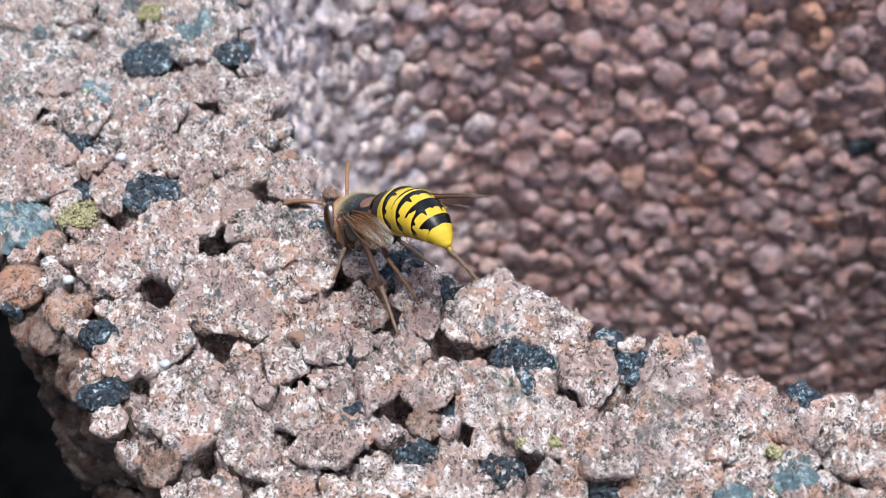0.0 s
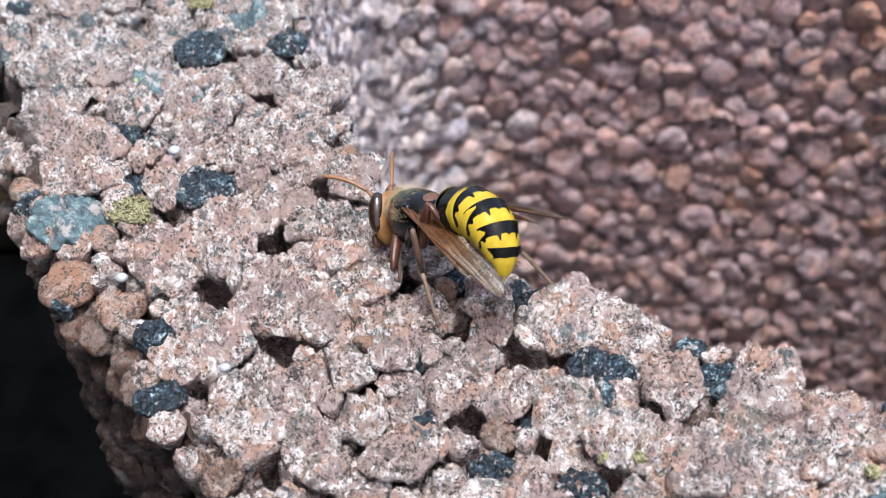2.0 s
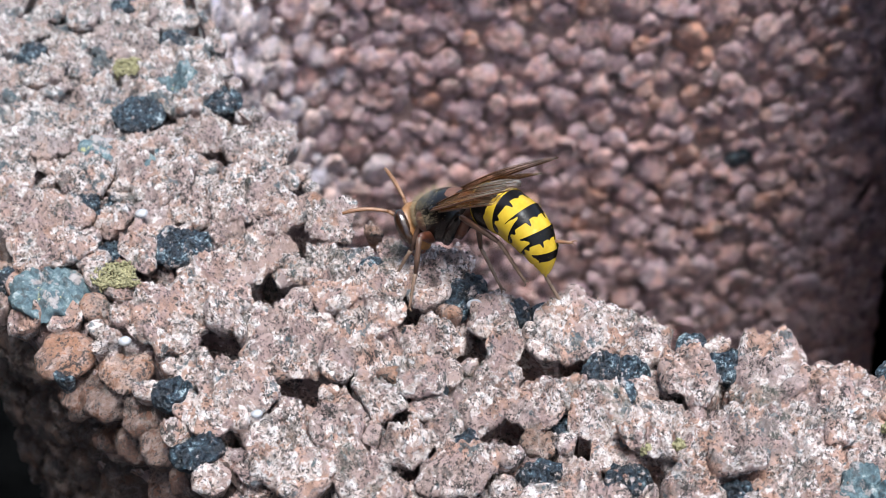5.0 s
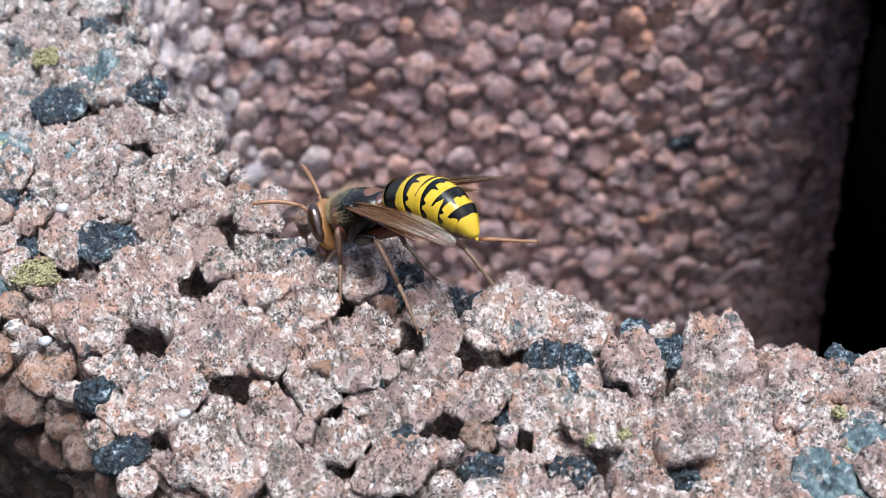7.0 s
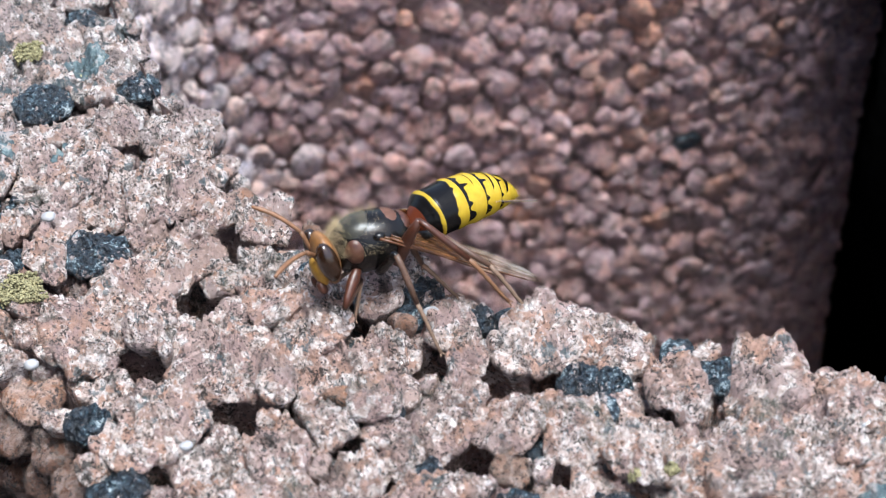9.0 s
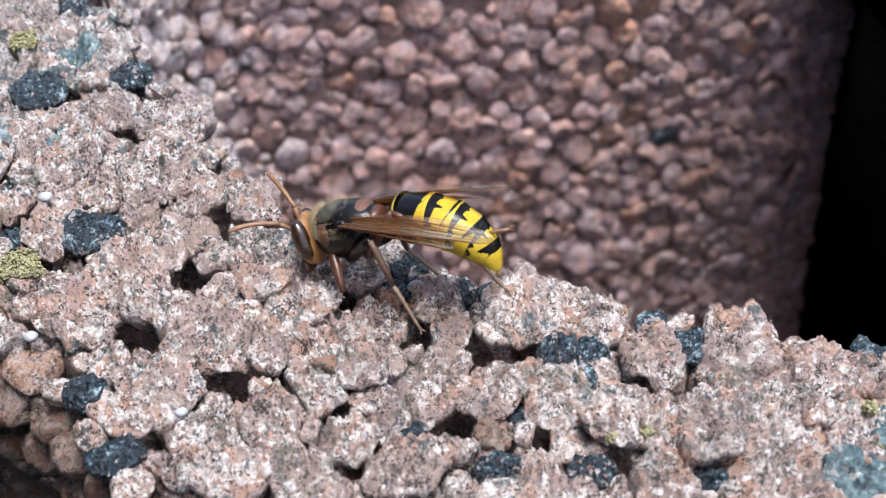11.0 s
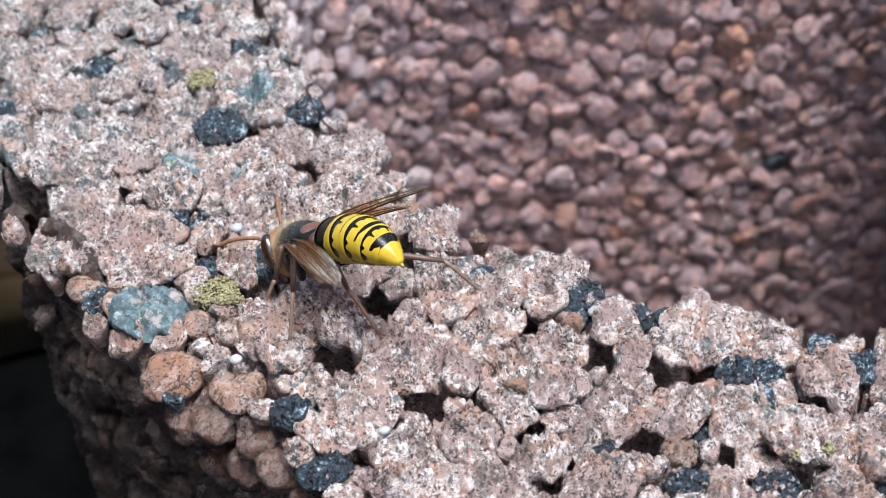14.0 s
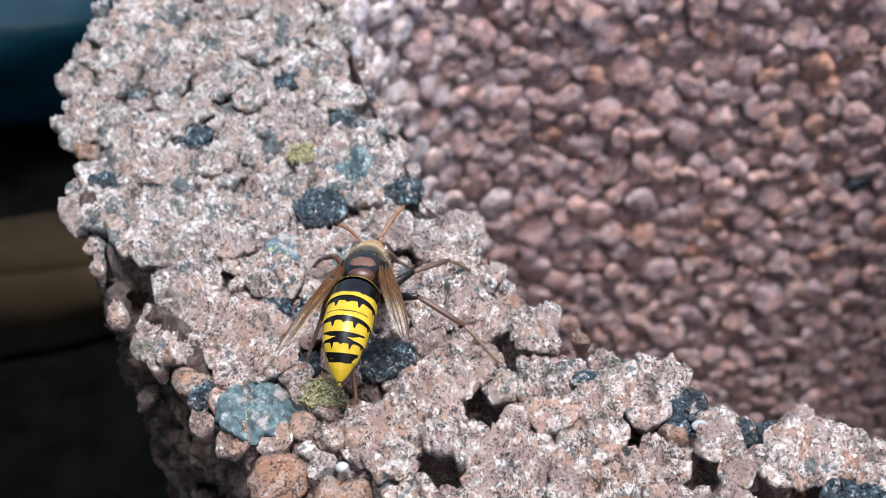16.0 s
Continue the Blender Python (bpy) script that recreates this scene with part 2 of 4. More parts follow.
BASALT_FAR = [(-33.0, 4.1, 1.8), (-33.0, 49.8, 2.6), (-25.5, -11.3, 1.1), (-23.8, 15.1, 1.8), (-44.5, 43.2, 2.2), (-30.2, 46.2, 1.5), (-40.7, 61.2, 1.4), (-20.0, 58, 2.2), (-25.8, 30.0, 1.3), (9.0, -3.4, 1.4), (25.8, -30, 1.0)]
SLATE = [(-26.6, 0.2, 3.6), (52.7, -44.9, 3.0), (-14.3, 20.7, 1.5), (-12.1, 37.6, 2.0), (-22, 23, 1.4), (58.5, -41, 1.8)]
LUMPS = [(-0.4, -12.3, 4.6), (14.1, -15.5, 4.0), (4.9, 4.6, 3.4), (-3.8, 11.9, 4.2), (20.7, -22.8, 2.8), (29.5, -17.4, 2.7), (39.3, -27.4, 3.1), (47.4, -28.0, 3.2), (-4.1, -29.8, 3.5),
         (5.0, -32.7, 2.9), (10.0, -30.5, 2.8), (33.6, -18.0, 2.0), (37.5, -19.9, 1.8), (45.3, -36.2, 3.3), (50.3, -34.6, 2.3), (37.7, -34.4, 2.8), (7.8, -24.1, 3.0), (-6.6, -19.8, 3.6)]
LUMPS_FAR = [(12.4, -22.0, 2.4), (10.2, -6.6, 3.3), (-2.7, 1.6, 3.2), (1.3, 8.0, 2.7), (-34.8, 11.8, 2.8), (-38.7, 13.9, 2.2), (-45.3, 57.5, 2.8), (55.5, -33.2, 2.6), (-10.5, 12, 3.0), (-1.5, 19.0, 3.4), (-9, 25, 3.2)]
LUMPS_FRONT = [(4.8, -7.8, 1.5), (8.0, -11.8, 2.6), (3.1, -25.9, 3.8), (18.2, -26.0, 3.2), (33.9, -33.9, 2.6), (47.0, -41.6, 4.2), (36.1, -41.8, 3.3), (25.4, -39.9, 3.2), (14.5, -35.3, 3.4),
               (58.8, -35.0, 2.8), (-13.7, -6.1, 3.4), (-9.1, -1.8, 2.6), (18.9, -37.7, 2.4), (9.2, -16.7, 2.2), (41.5, -38.2, 3.0), (-0.8, -26.8, 2.4), (13.3, -28.6, 2.0), (-13.2, -10.8, 2.6), (-7.5, -8.8, 2.2), (16.7, -5.1, 3.0)]
LUMPS_SIDE = [(-2.5, 23.6, 4.0), (-14.1, 16.7, 3.0), (-16.7, 4.7, 2.0), (-19.9, 10.4, 2.4), (-36.0, 17.5, 2.6), (-27.9, 11.3, 3.0), (-29.3, 60.3, 3.6), (-37.2, 37.1, 4.4), (-23.4, 39.5, 2.8), (-30.1, 35.1, 3.6),
              (-23.8, 20.2, 3.2), (-42.4, 47.4, 3.0), (-47.4, 39.9, 3.0), (-25.8, 49.4, 3.0)]
# open cracks between granules
CREVICES = [[(-6.4, -3.4), (-2.1, -2.7)], [(-9.7, -9.8), (-9.1, -12.3), (-7.9, -14.6)], [(2.2, -10.1), (5.3, -12.0)], [(-1.9, -18.1), (1.0, -21.2)], [(19.4, -29.7), (20.7, -31.0)], [(17.2, -18.5), (19.4, -17.6)],
            [(25.1, -21.6), (28.4, -23.7), (30.1, -25.2)], [(33.8, -30.9), (33.1, -29.2)], [(48.2, -34.6), (51.8, -35.7)], [(0.7, -34.3), (2.5, -32.7)], [(8.9, -35.1), (10.6, -33.0)], [(-7.1, 19.5), (-6.5, 16.3)],
            [(11.7, -7.9), (11.9, -10.6)], [(24.4, -20.4), (24.2, -24.4)]]
CRACKS = [[(33.4, -37.7), (34.4, -40.0)], [(12.7, -32.8), (12.5, -30.6)], [(45.3, -33.3), (43.4, -35.8)], [(-15.5, 0.7), (-14.3, -2.4)], [(51.6, -39.2), (49.9, -40.9)], [(7.2, -24.2), (8.7, -26.0)],
          [(-26.1, 15.4), (-20.9, 13.0)], [(-18.3, -13.7), (-16.0, -14.3)], [(-30.4, 48.0), (-28.3, 44.7)], [(-36.4, 54.5), (-38.7, 55.9)], [(1.6, 4.6), (1.5, 0.7)], [(-50.0, 50.9), (-49.2, 48.0)], [(-33.0, 3.9), (-31.8, 2.2)]]
ORANGE = [(-25.4, -8.6, 3.3), (-18.3, -13.0, 2.6), (-19.6, -12.0, 2.0), (-34.2, 7.7, 2.4), (9.6, -21.5, 1.7), (16.5, -13.2, 1.8), (3.5, 10.5, 2.2), (-22, -3.5, 1.6)]
HOLES = [(-3.2, -4.8, 2.9), (-0.4, -5.2, 1.9), (4.7, -11.1, 2.3), (-8.6, -12.3, 2.8), (0.6, -19.2, 1.9), (12.1, -10.0, 2.3), (21.0, -29.2, 1.8), (18.7, -17.5, 1.8), (-7.9, 18.1, 1.9), (33.7, -31.2, 1.6), (24.7, -22.6, 1.9), (28.9, -21.7, 1.3), (-41.4, 25.2, 5.2), (-7.0, -25.4, 1.4), (1.0, -37.2, 1.8), (43.0, -31.5, 1.4), (27.6, -33.6, 1.3), (-30, 21, 1.4), (-5.5, -15.8, 1.6)]
WHITE = [(19.7, -12.8, 0.8), (-4.7, -23.8, 0.55), (54.4, -35.4, 0.7), (-18.4, -10.4, 0.65), (-16.7, 10.7, 0.7)]
HOLES = [(x, y, r * 0.62) for x, y, r in HOLES]
for line in CREVICES + CRACKS:
    for (x0, y0), (x1, y1) in zip(line, line[1:]):
        n = max(1, round(math.hypot(x1 - x0, y1 - y0) / 1.2))
        HOLES += [(x0 + (x1 - x0) * k / n, y0 + (y1 - y0) * k / n, 0.62) for k in range(n + 1)]

rng = np.random.default_rng(7)


def relief(p):
    """Knobbly weathered relief: rounded crumbs with sharp creases between them, and pits."""
    g = noise.noise(p * 0.42) * 1.15 - 0.35
    g += abs(noise.noise(p * 0.9)) * 1.1 + abs(noise.noise(p * 1.8 + Vector((4, 1, 2)))) * 0.8 + noise.noise(p * 3.0) * 0.16
    g -= 2.2 * max(0.0, noise.noise(p * 0.8 + Vector((5, 17, 40))) - 0.28)
    return g - 1.3 * max(0.0, noise.noise(p * 1.6 + Vector((15, 7, 4))) - 0.3)


def resample(line, step):
    """Evenly spaced points along a polyline, softened at the corners, with outward-left normals."""
    p = np.array(line, float)
    for _ in range(2):
        q = np.empty((2 * len(p), 2))
        q[0], q[-1] = p[0], p[-1]
        q[1:-1:2], q[2:-1:2] = p[:-1] * 0.75 + p[1:] * 0.25, p[:-1] * 0.25 + p[1:] * 0.75
        p = q
    d = np.r_[0, np.cumsum(np.hypot(*np.diff(p, axis=0).T))]
    s = np.linspace(0, d[-1], int(d[-1] / step) + 1)
    out = np.stack([np.interp(s, d, p[:, 0]), np.interp(s, d, p[:, 1])], 1)
    tan = np.gradient(out, axis=0)
    tan /= np.linalg.norm(tan, axis=1)[:, None]
    return s, out, np.stack([tan[:, 1], -tan[:, 0]], 1)


def inside(pts, ring):
    x, y = pts[:, 0], pts[:, 1]
    hit = np.zeros(len(pts), bool)
    for (x0, y0), (x1, y1) in zip(ring, np.roll(ring, -1, 0)):
        cross = (y0 > y) != (y1 > y)
        hit ^= cross & (x < (x1 - x0) * (y - y0) / (y1 - y0 + 1e-12) + x0)
    return hit


def pack(spawn, sizes, fixed, tight=0.9):
    """Drops stones of falling size where they fit: rows of u, v, radius."""
    got = np.array(fixed, float).reshape(-1, 3)
    for r0, r1, tries in sizes:
        for u, v in spawn(tries):
            r = rng.uniform(r0, r1)
            d = np.hypot(got[:, 0] - u, got[:, 1] - v)
            if len(got) == 0 or np.all(d > tight * (got[:, 2] + r)):
                got = np.vstack([got, (u, v, r)])
    return got


RINGS = [(k / 13, 0) for k in range(12)] + [(0.97, 0), (1.0, 0.08), (0.95, 0.25), (0.82, 0.5), (0.5, 1.0)]
RINGS_SMALL = [(k / 7, 0) for k in range(6)] + [(0.93, 0), (1.0, 0.08), (0.88, 0.4), (0.5, 1.0)]
RINGS_ROUND = [(0.0, 0), (0.3, 0), (0.55, 0), (0.75, 0), (0.9, 0), (1.0, 0.05), (1.02, 0.6), (0.85, 1.3)]


def outline(k, sites, sectors, reach, gap, wobble=0.1):
    """How far stone k goes in each direction before it meets its neighbours."""
    u, v, r = sites[k]
    th = np.linspace(0, 2 * math.pi, sectors, endpoint=False)
    off = sites[:, :2] - (u, v)
    d = np.hypot(*off.T)
    near = (d > 1e-6) & (d < 3.2 * (r + 4.6))
    off, d, rj = off[near], d[near], sites[near, 2]
    phi = np.arctan2(off[:, 1], off[:, 0])
    c = np.cos(th[:, None] - phi[None])
    t = np.where(c > 0.05, (d**2 + r**2 - rj**2) / (2 * d * np.maximum(c, 0.05)), 1e3)
    lim = np.minimum(t.min(1), reach * r) if len(d) else np.full(sectors, reach * r)
    wob = np.array([noise.noise(Vector((math.cos(a) * 1.1 + u, math.sin(a) * 1.1 + v, r))) + 0.6 * noise.noise(Vector((math.cos(a) * 2.6 + u, math.sin(a) * 2.6 + v, r))) for a in th])
    lim = np.maximum((lim - gap) * (1 + wobble * wob), 0.35 * r)
    for _ in range(2):
        lim = 0.5 * lim + 0.25 * (np.roll(lim, 1) + np.roll(lim, -1))
    return th, lim


def stone(site, th, lim, top, edge, tilt, depth, rough, rings, seed):
    """Vertices (u, v, height) and faces of one stone."""
    u, v, r = site
    n = len(th)
    verts, faces = [], []
    for s, down in rings:
        m = 1 if s == 0 else n
        for a in range(m):
            q = 0.0 if m == 1 else s * lim[a]
            x, y = q * math.cos(th[a]), q * math.sin(th[a])
            h = top + tilt[0] * x + tilt[1] * y - edge * r * min(s, 1.0) ** 5 - down * depth
            p = Vector((u + x, v + y, h * 0.6 + seed))
            k = rough * min(1.0, r / 2.0)
            g = relief(p)
            w = noise.noise(p * 0.8 + Vector((31, 7, 3))) * 0.5 + noise.noise(p * 2.2 + Vector((9, 2, 5))) * 0.3
            f = 1.0 + (0.16 * w if s > 0.5 else 0.0) - (0.12 * down * (1 + w) if down else 0.0)
            verts.append((u + x * f, v + y * f, h + k * g * (1.0 if down == 0 else 0.6)))
    at = 1
    for a in range(n):
        faces.append((0, at + a, at + (a + 1) % n))
    for _ in range(len(rings) - 2):
        for a in range(n):
            b = (a + 1) % n
            faces.append((at + a, at + n + a, at + n + b, at + b))
        at += n
    return verts, faces


def join(items):
    verts, faces = [], []
    for v, f in items:
        k = len(verts)
        verts += v
        faces += [tuple(i + k for i in q) for q in f]
    return verts, faces


block = new("hollow_block")
tagged(block, "weathered reddish lightweight-concrete hollow block with exposed clay granules", "block")

s_in, p_in, n_in = resample(INNER, 1.2)
s_out, p_out, n_out = resample(OUTER, 1.2)
ring = np.vstack([p_in, p_out[::-1]])


def edge_distance(x, y):
    return min(np.hypot(p_in[:, 0] - x, p_in[:, 1] - y).min(), np.hypot(p_out[:, 0] - x, p_out[:, 1] - y).min())


# body: an uneven mortar bed between the granules, and its flanks
strip = 150
i_in = np.linspace(0, len(p_in) - 1, 820)
i_out = np.linspace(0, len(p_out) - 1, 820)
mid_in = np.stack([np.interp(i_in, range(len(p_in)), (p_in + n_in * 0)[:, c]) for c in (0, 1)], 1)
mid_out = np.stack([np.interp(i_out, range(len(p_out)), p_out[:, c]) for c in (0, 1)], 1)
holes = np.array(HOLES)
verts, faces = [], []
for a, b in zip(mid_in, mid_out):
    row = []
    lean = (b - a) / np.linalg.norm(b - a)
    a2, b2 = a + lean * 1.6, b - lean * 1.6
    row.append((*(a2 + lean * 1.5), -DEEP))
    row.append((*(a2 + lean * 1.0), -30))
    row.append((*a2, -8))
    for k in range(strip):
        x, y = a2 + (b2 - a2) * k / (strip - 1)
        p = Vector((x, y, 0))
        z = -2.1 + 0.9 * noise.noise(p * 0.26) + 1.0 * relief(p * 1.1)
        z -= 5.5 * max(0.0, 1 - abs(noise.noise(p * 0.21 + Vector((3, 8, 1)))) / 0.09)
        z -= 2.2 * max(0, 1 - min(k, strip - 1 - k) / 12) ** 2
        hd = np.hypot(holes[:, 0] - x, holes[:, 1] + 0.6 - y) / (holes[:, 2] * 1.9)
        z -= 22 * min(1.0, max(0.0, (1 - hd.min()) * 6))
        row.append((x, y, z))
    row.append((*b2, -8))
    row.append((*(b2 - lean * 0.8), -40))
    row.append((*(b2 - lean * 1.0), -DEEP))
    verts += [tuple(c * MM for c in q) for q in row]
w = strip + 6
for k in range(819):
    for c in range(w - 1):
        q = k * w + c
        faces.append((q, q + 1, q + w + 1, q + w))
mesh_part("rim", verts, faces, M_BED, block, "rough pinkish mortar between clay granules")
rim = bpy.data.objects["rim"]

# granules on the top face
LUMPS = LUMPS + LUMPS_FAR + LUMPS_FRONT + LUMPS_SIDE
fixed = BASALT + BASALT_FAR + SLATE + LUMPS + ORANGE + HOLES + WHITE
kinds = [M_BASALT] * (len(BASALT) + len(BASALT_FAR)) + [M_SLATE] * len(SLATE) + [M_CLAY] * len(LUMPS) + [M_ORANGE] * len(ORANGE) + [None] * len(HOLES) + [M_QUARTZ] * len(WHITE)
names = {M_BASALT: "basalt_chip", M_SLATE: "slate_chip", M_CLAY: "clay_granule", M_ORANGE: "clay_granule", M_QUARTZ: "quartz_grain"}


def spawn_top(n):
    pts = rng.uniform((-56, -94), (140, 96), (n * 4, 2))
    pts = pts[inside(pts, ring)]
    return pts[:n]


sites = pack(spawn_top, [(2.9, 3.6, 700), (2.1, 2.7, 2200), (1.4, 1.9, 4500), (0.9, 1.2, 5000)], fixed, 0.86)


def pearl(x, y, r):
    """A small worn grain, slightly flattened."""
    bm = bmesh.new()
    bmesh.ops.create_icosphere(bm, subdivisions=2, radius=1)
    bm.verts.ensure_lookup_table()
    vs = [((x + w.co.x * r * 1.15 * (1 + 0.2 * noise.noise(w.co + Vector((x, y, 0))))) * MM, (y + w.co.y * r * 0.95) * MM, (0.05 + w.co.z * r * 0.75) * MM) for w in bm.verts]
    fs = [tuple(w.index for w in f.verts) for f in bm.faces]
    bm.free()
    return vs, fs


near_parts, far_items = [], []
for k, site in enumerate(sites):
    if k < len(kinds) and kinds[k] is None:
        continue
    u, v, r = site
    mat = kinds[k] if k < len(kinds) else (M_BASALT if rng.random() < 0.07 and r < 1.3 else M_ORANGE if rng.random() < 0.04 else M_CLAY)
    close = -56 < u < 70 and v > -56
    sectors = 14 if not close else int(min(84, 24 * r))
    th, lim = outline(k, sites, sectors, 1.1 if mat is M_BASALT else 1.04 if mat is M_ORANGE else 1.42, -0.05 if mat in (M_BASALT, M_ORANGE) else rng.uniform(-1.2, -0.4) if rng.random() < 0.56 else rng.uniform(0.0, 0.3), 0.14 if mat in (M_BASALT, M_ORANGE) else 0.26)
    de = edge_distance(u, v)
    if k >= len(kinds):
        lim = np.minimum(lim, de + 0.9)
    top = 0.15 + rng.normal(0, 0.55) * (0.5 if de < 5 else 1.0) - 1.3 * max(0.0, 1 - de / 4.5) ** 2 + (0.3 if r > 2.4 else -0.1 if r > 1.35 else -0.45)
    tilt = rng.normal(0, 0.13, 2)
    if mat is M_BASALT or mat is M_SLATE:
        top -= 0.35
    if mat is M_QUARTZ:
        top += 0.25
    smooth_ball = mat is M_ORANGE and k < len(kinds)
    if smooth_ball and de < 4:
        top -= 1.7
    vf = stone(site, th, lim, top + (0.4 if smooth_ball else 0), 0.45 if smooth_ball else rng.uniform(0.22, 0.45), tilt, rng.uniform(3.0, 4.0), 0.8 if mat is M_BASALT else 0.15 if mat is M_QUARTZ else 0.25 if smooth_ball else 1.35, RINGS if close and r > 1.7 else RINGS_SMALL, k * 0.37)
    vf = ([tuple(c * MM for c in q) for q in vf[0]], vf[1])
    if mat is M_QUARTZ:
        near_parts.append((pearl(u, v, r), mat))
        continue
    if close and (r > 1.35 or k < len(kinds)) and len(near_parts) < 300:
        near_parts.append((vf, mat))
    else:
        far_items.append(vf)
for vf, mat in near_parts:
    mesh_part(names[mat], *vf, mat, rim)
tagged(mesh_part("clay_fine_bed", *join(far_items), M_CLAY_JOINED, rim, "small pinkish clay granules"), kind="stuff")

# granules on the outer flank, in clay darkened to carry its shade
s_o, p_o, n_o = resample(OUTER, 1.0)


def wall_point(s, pts, nrm, u, v, h, side):
    x = np.interp(u, s, pts[:, 0]) + side * np.interp(u, s, nrm[:, 0]) * h
    y = np.interp(u, s, pts[:, 1]) + side * np.interp(u, s, nrm[:, 1]) * h
    return (x * MM, y * MM, -v * MM)


def spawn_flank(n):
    return rng.uniform((25, 5), (175, 90), (n, 2))


flank = pack(spawn_flank, [(4.0, 5.6, 260), (2.4, 3.4, 900), (1.2, 2.0, 2500)], [], 0.88)
items = []
for k, site in enumerate(flank):
    th, lim = outline(k, flank, 24, 1.3, rng.uniform(-0.5, 0.2), 0.25)
    vs, fs = stone(site, th, lim, rng.normal(-0.5, 0.7), rng.uniform(0.2, 0.5), rng.normal(0, 0.12, 2), 1.6, 1.0, RINGS_ROUND, k * 0.41)
    items.append(([wall_point(s_o, p_o, n_o, a, b, h, 1) for a, b, h in vs], fs))
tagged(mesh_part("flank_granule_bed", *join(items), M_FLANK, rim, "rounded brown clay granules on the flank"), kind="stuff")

# rounded lumps that bulge out of the flank under the broken corner, coloured darker for shade: x, y, z, radius
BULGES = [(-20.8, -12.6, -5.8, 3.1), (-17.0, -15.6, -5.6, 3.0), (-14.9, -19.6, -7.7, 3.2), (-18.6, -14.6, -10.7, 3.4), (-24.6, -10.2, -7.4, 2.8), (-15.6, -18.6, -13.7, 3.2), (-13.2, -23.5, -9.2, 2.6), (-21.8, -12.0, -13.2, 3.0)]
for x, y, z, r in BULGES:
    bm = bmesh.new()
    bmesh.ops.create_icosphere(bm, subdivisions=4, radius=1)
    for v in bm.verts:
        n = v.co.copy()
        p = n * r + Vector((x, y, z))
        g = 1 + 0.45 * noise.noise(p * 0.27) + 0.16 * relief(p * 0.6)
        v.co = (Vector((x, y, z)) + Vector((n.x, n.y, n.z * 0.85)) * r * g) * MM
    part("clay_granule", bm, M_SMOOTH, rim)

# the cavity's far wall, of rounded granules
s_c, p_c, n_c = resample(CAVITY, 1.5)
verts, faces = [], []
cols = 90
for k in range(len(p_c)):
    for c in range(cols):
        v = DEEP * c / (cols - 1)
        h = -1.5 + 0.8 * noise.noise(Vector((s_c[k] * 0.3, v * 0.3, 0)))
        verts.append(wall_point(s_c, p_c, n_c, s_c[k], v, h, 1))
for k in range(len(p_c) - 1):
    for c in range(cols - 1):
        q = k * cols + c
        faces.append((q, q + 1, q + cols + 1, q + cols))
cavity = mesh_part("cavity_wall", verts, faces, M_MORTAR, block, "sheltered brown cavity wall of rounded clay granules")


# pebbles that stand out on the far wall: x, depth, radius
MARKS = [(87, 92, 3.4, M_INNER_ORANGE), (94, 99, 2.6, M_BASALT), (75, 98, 4.0, M_INNER), (89, 65, 3.0, M_INNER_ORANGE), (96, 58, 4.2, M_INNER), (67, 62, 3.2, M_INNER)]
marks = [(s_c[np.argmin(np.hypot(p_c[:, 0] - x, p_c[:, 1] - 119.5))], v, r) for x, v, r, _ in MARKS]


def spawn_cavity(n):
    return rng.uniform((2, 6), (s_c[-1] - 40, 198), (n, 2))


pebbles = pack(spawn_cavity, [(3.2, 4.2, 500), (2.3, 3.0, 5000), (1.5, 2.0, 14000), (0.9, 1.2, 5000)], marks, 0.84)
order = sorted(range(len(pebbles)), key=lambda k: math.hypot(pebbles[k][0] - 165, (pebbles[k][1] - 85) * 1.2))
rest, lilac_items, pale_items = [], [], []
for rank, k in enumerate(order):
    th, lim = outline(k, pebbles, 18, 1.55, -0.12, 0.3)
    vs, fs = stone(pebbles[k], th, lim, rng.normal(0.2, 0.5), rng.uniform(0.3, 0.55), rng.normal(0, 0.18, 2), 1.8, 0.42, RINGS_ROUND, k * 0.29)
    vs = [wall_point(s_c, p_c, n_c, a, b, h, 1) for a, b, h in vs]
    # granules turn paler and more lilac towards the wall's left end
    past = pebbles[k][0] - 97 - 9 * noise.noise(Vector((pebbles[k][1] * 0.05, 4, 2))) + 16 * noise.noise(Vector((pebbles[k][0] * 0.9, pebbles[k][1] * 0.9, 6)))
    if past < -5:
        lilac_items.append((vs, fs))
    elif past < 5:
        pale_items.append((vs, fs))
    elif rank < 300:
        mat = MARKS[k][3] if k < len(MARKS) else M_INNER_ORANGE if rng.random() < 0.13 else M_INNER
        mesh_part("clay_pebble", vs, fs, mat, cavity)
    else:
        rest.append((vs, fs))
tagged(mesh_part("limed_pebble_bed", *join(lilac_items), M_LILAC, cavity, "pale lilac lime-streaked granules"), kind="stuff")
tagged(mesh_part("dusted_pebble_bed", *join(pale_items), M_PALE, cavity, "pinkish granules dusted with lime"), kind="stuff")
tagged(mesh_part("pebble_bed", *join(rest), M_INNER_JOINED, cavity, "rounded brown clay granules"), kind="stuff")


# ---- surroundings ----
bm = bmesh.new()
bmesh.ops.create_grid(bm, x_segments=1, y_segments=1, size=0.75)
ground = part("ground", bm, M_SHADE_BLACK, None)
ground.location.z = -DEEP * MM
tagged(ground, "soil ground, deep shade put into its near-black colour", "ground", kind="structure")


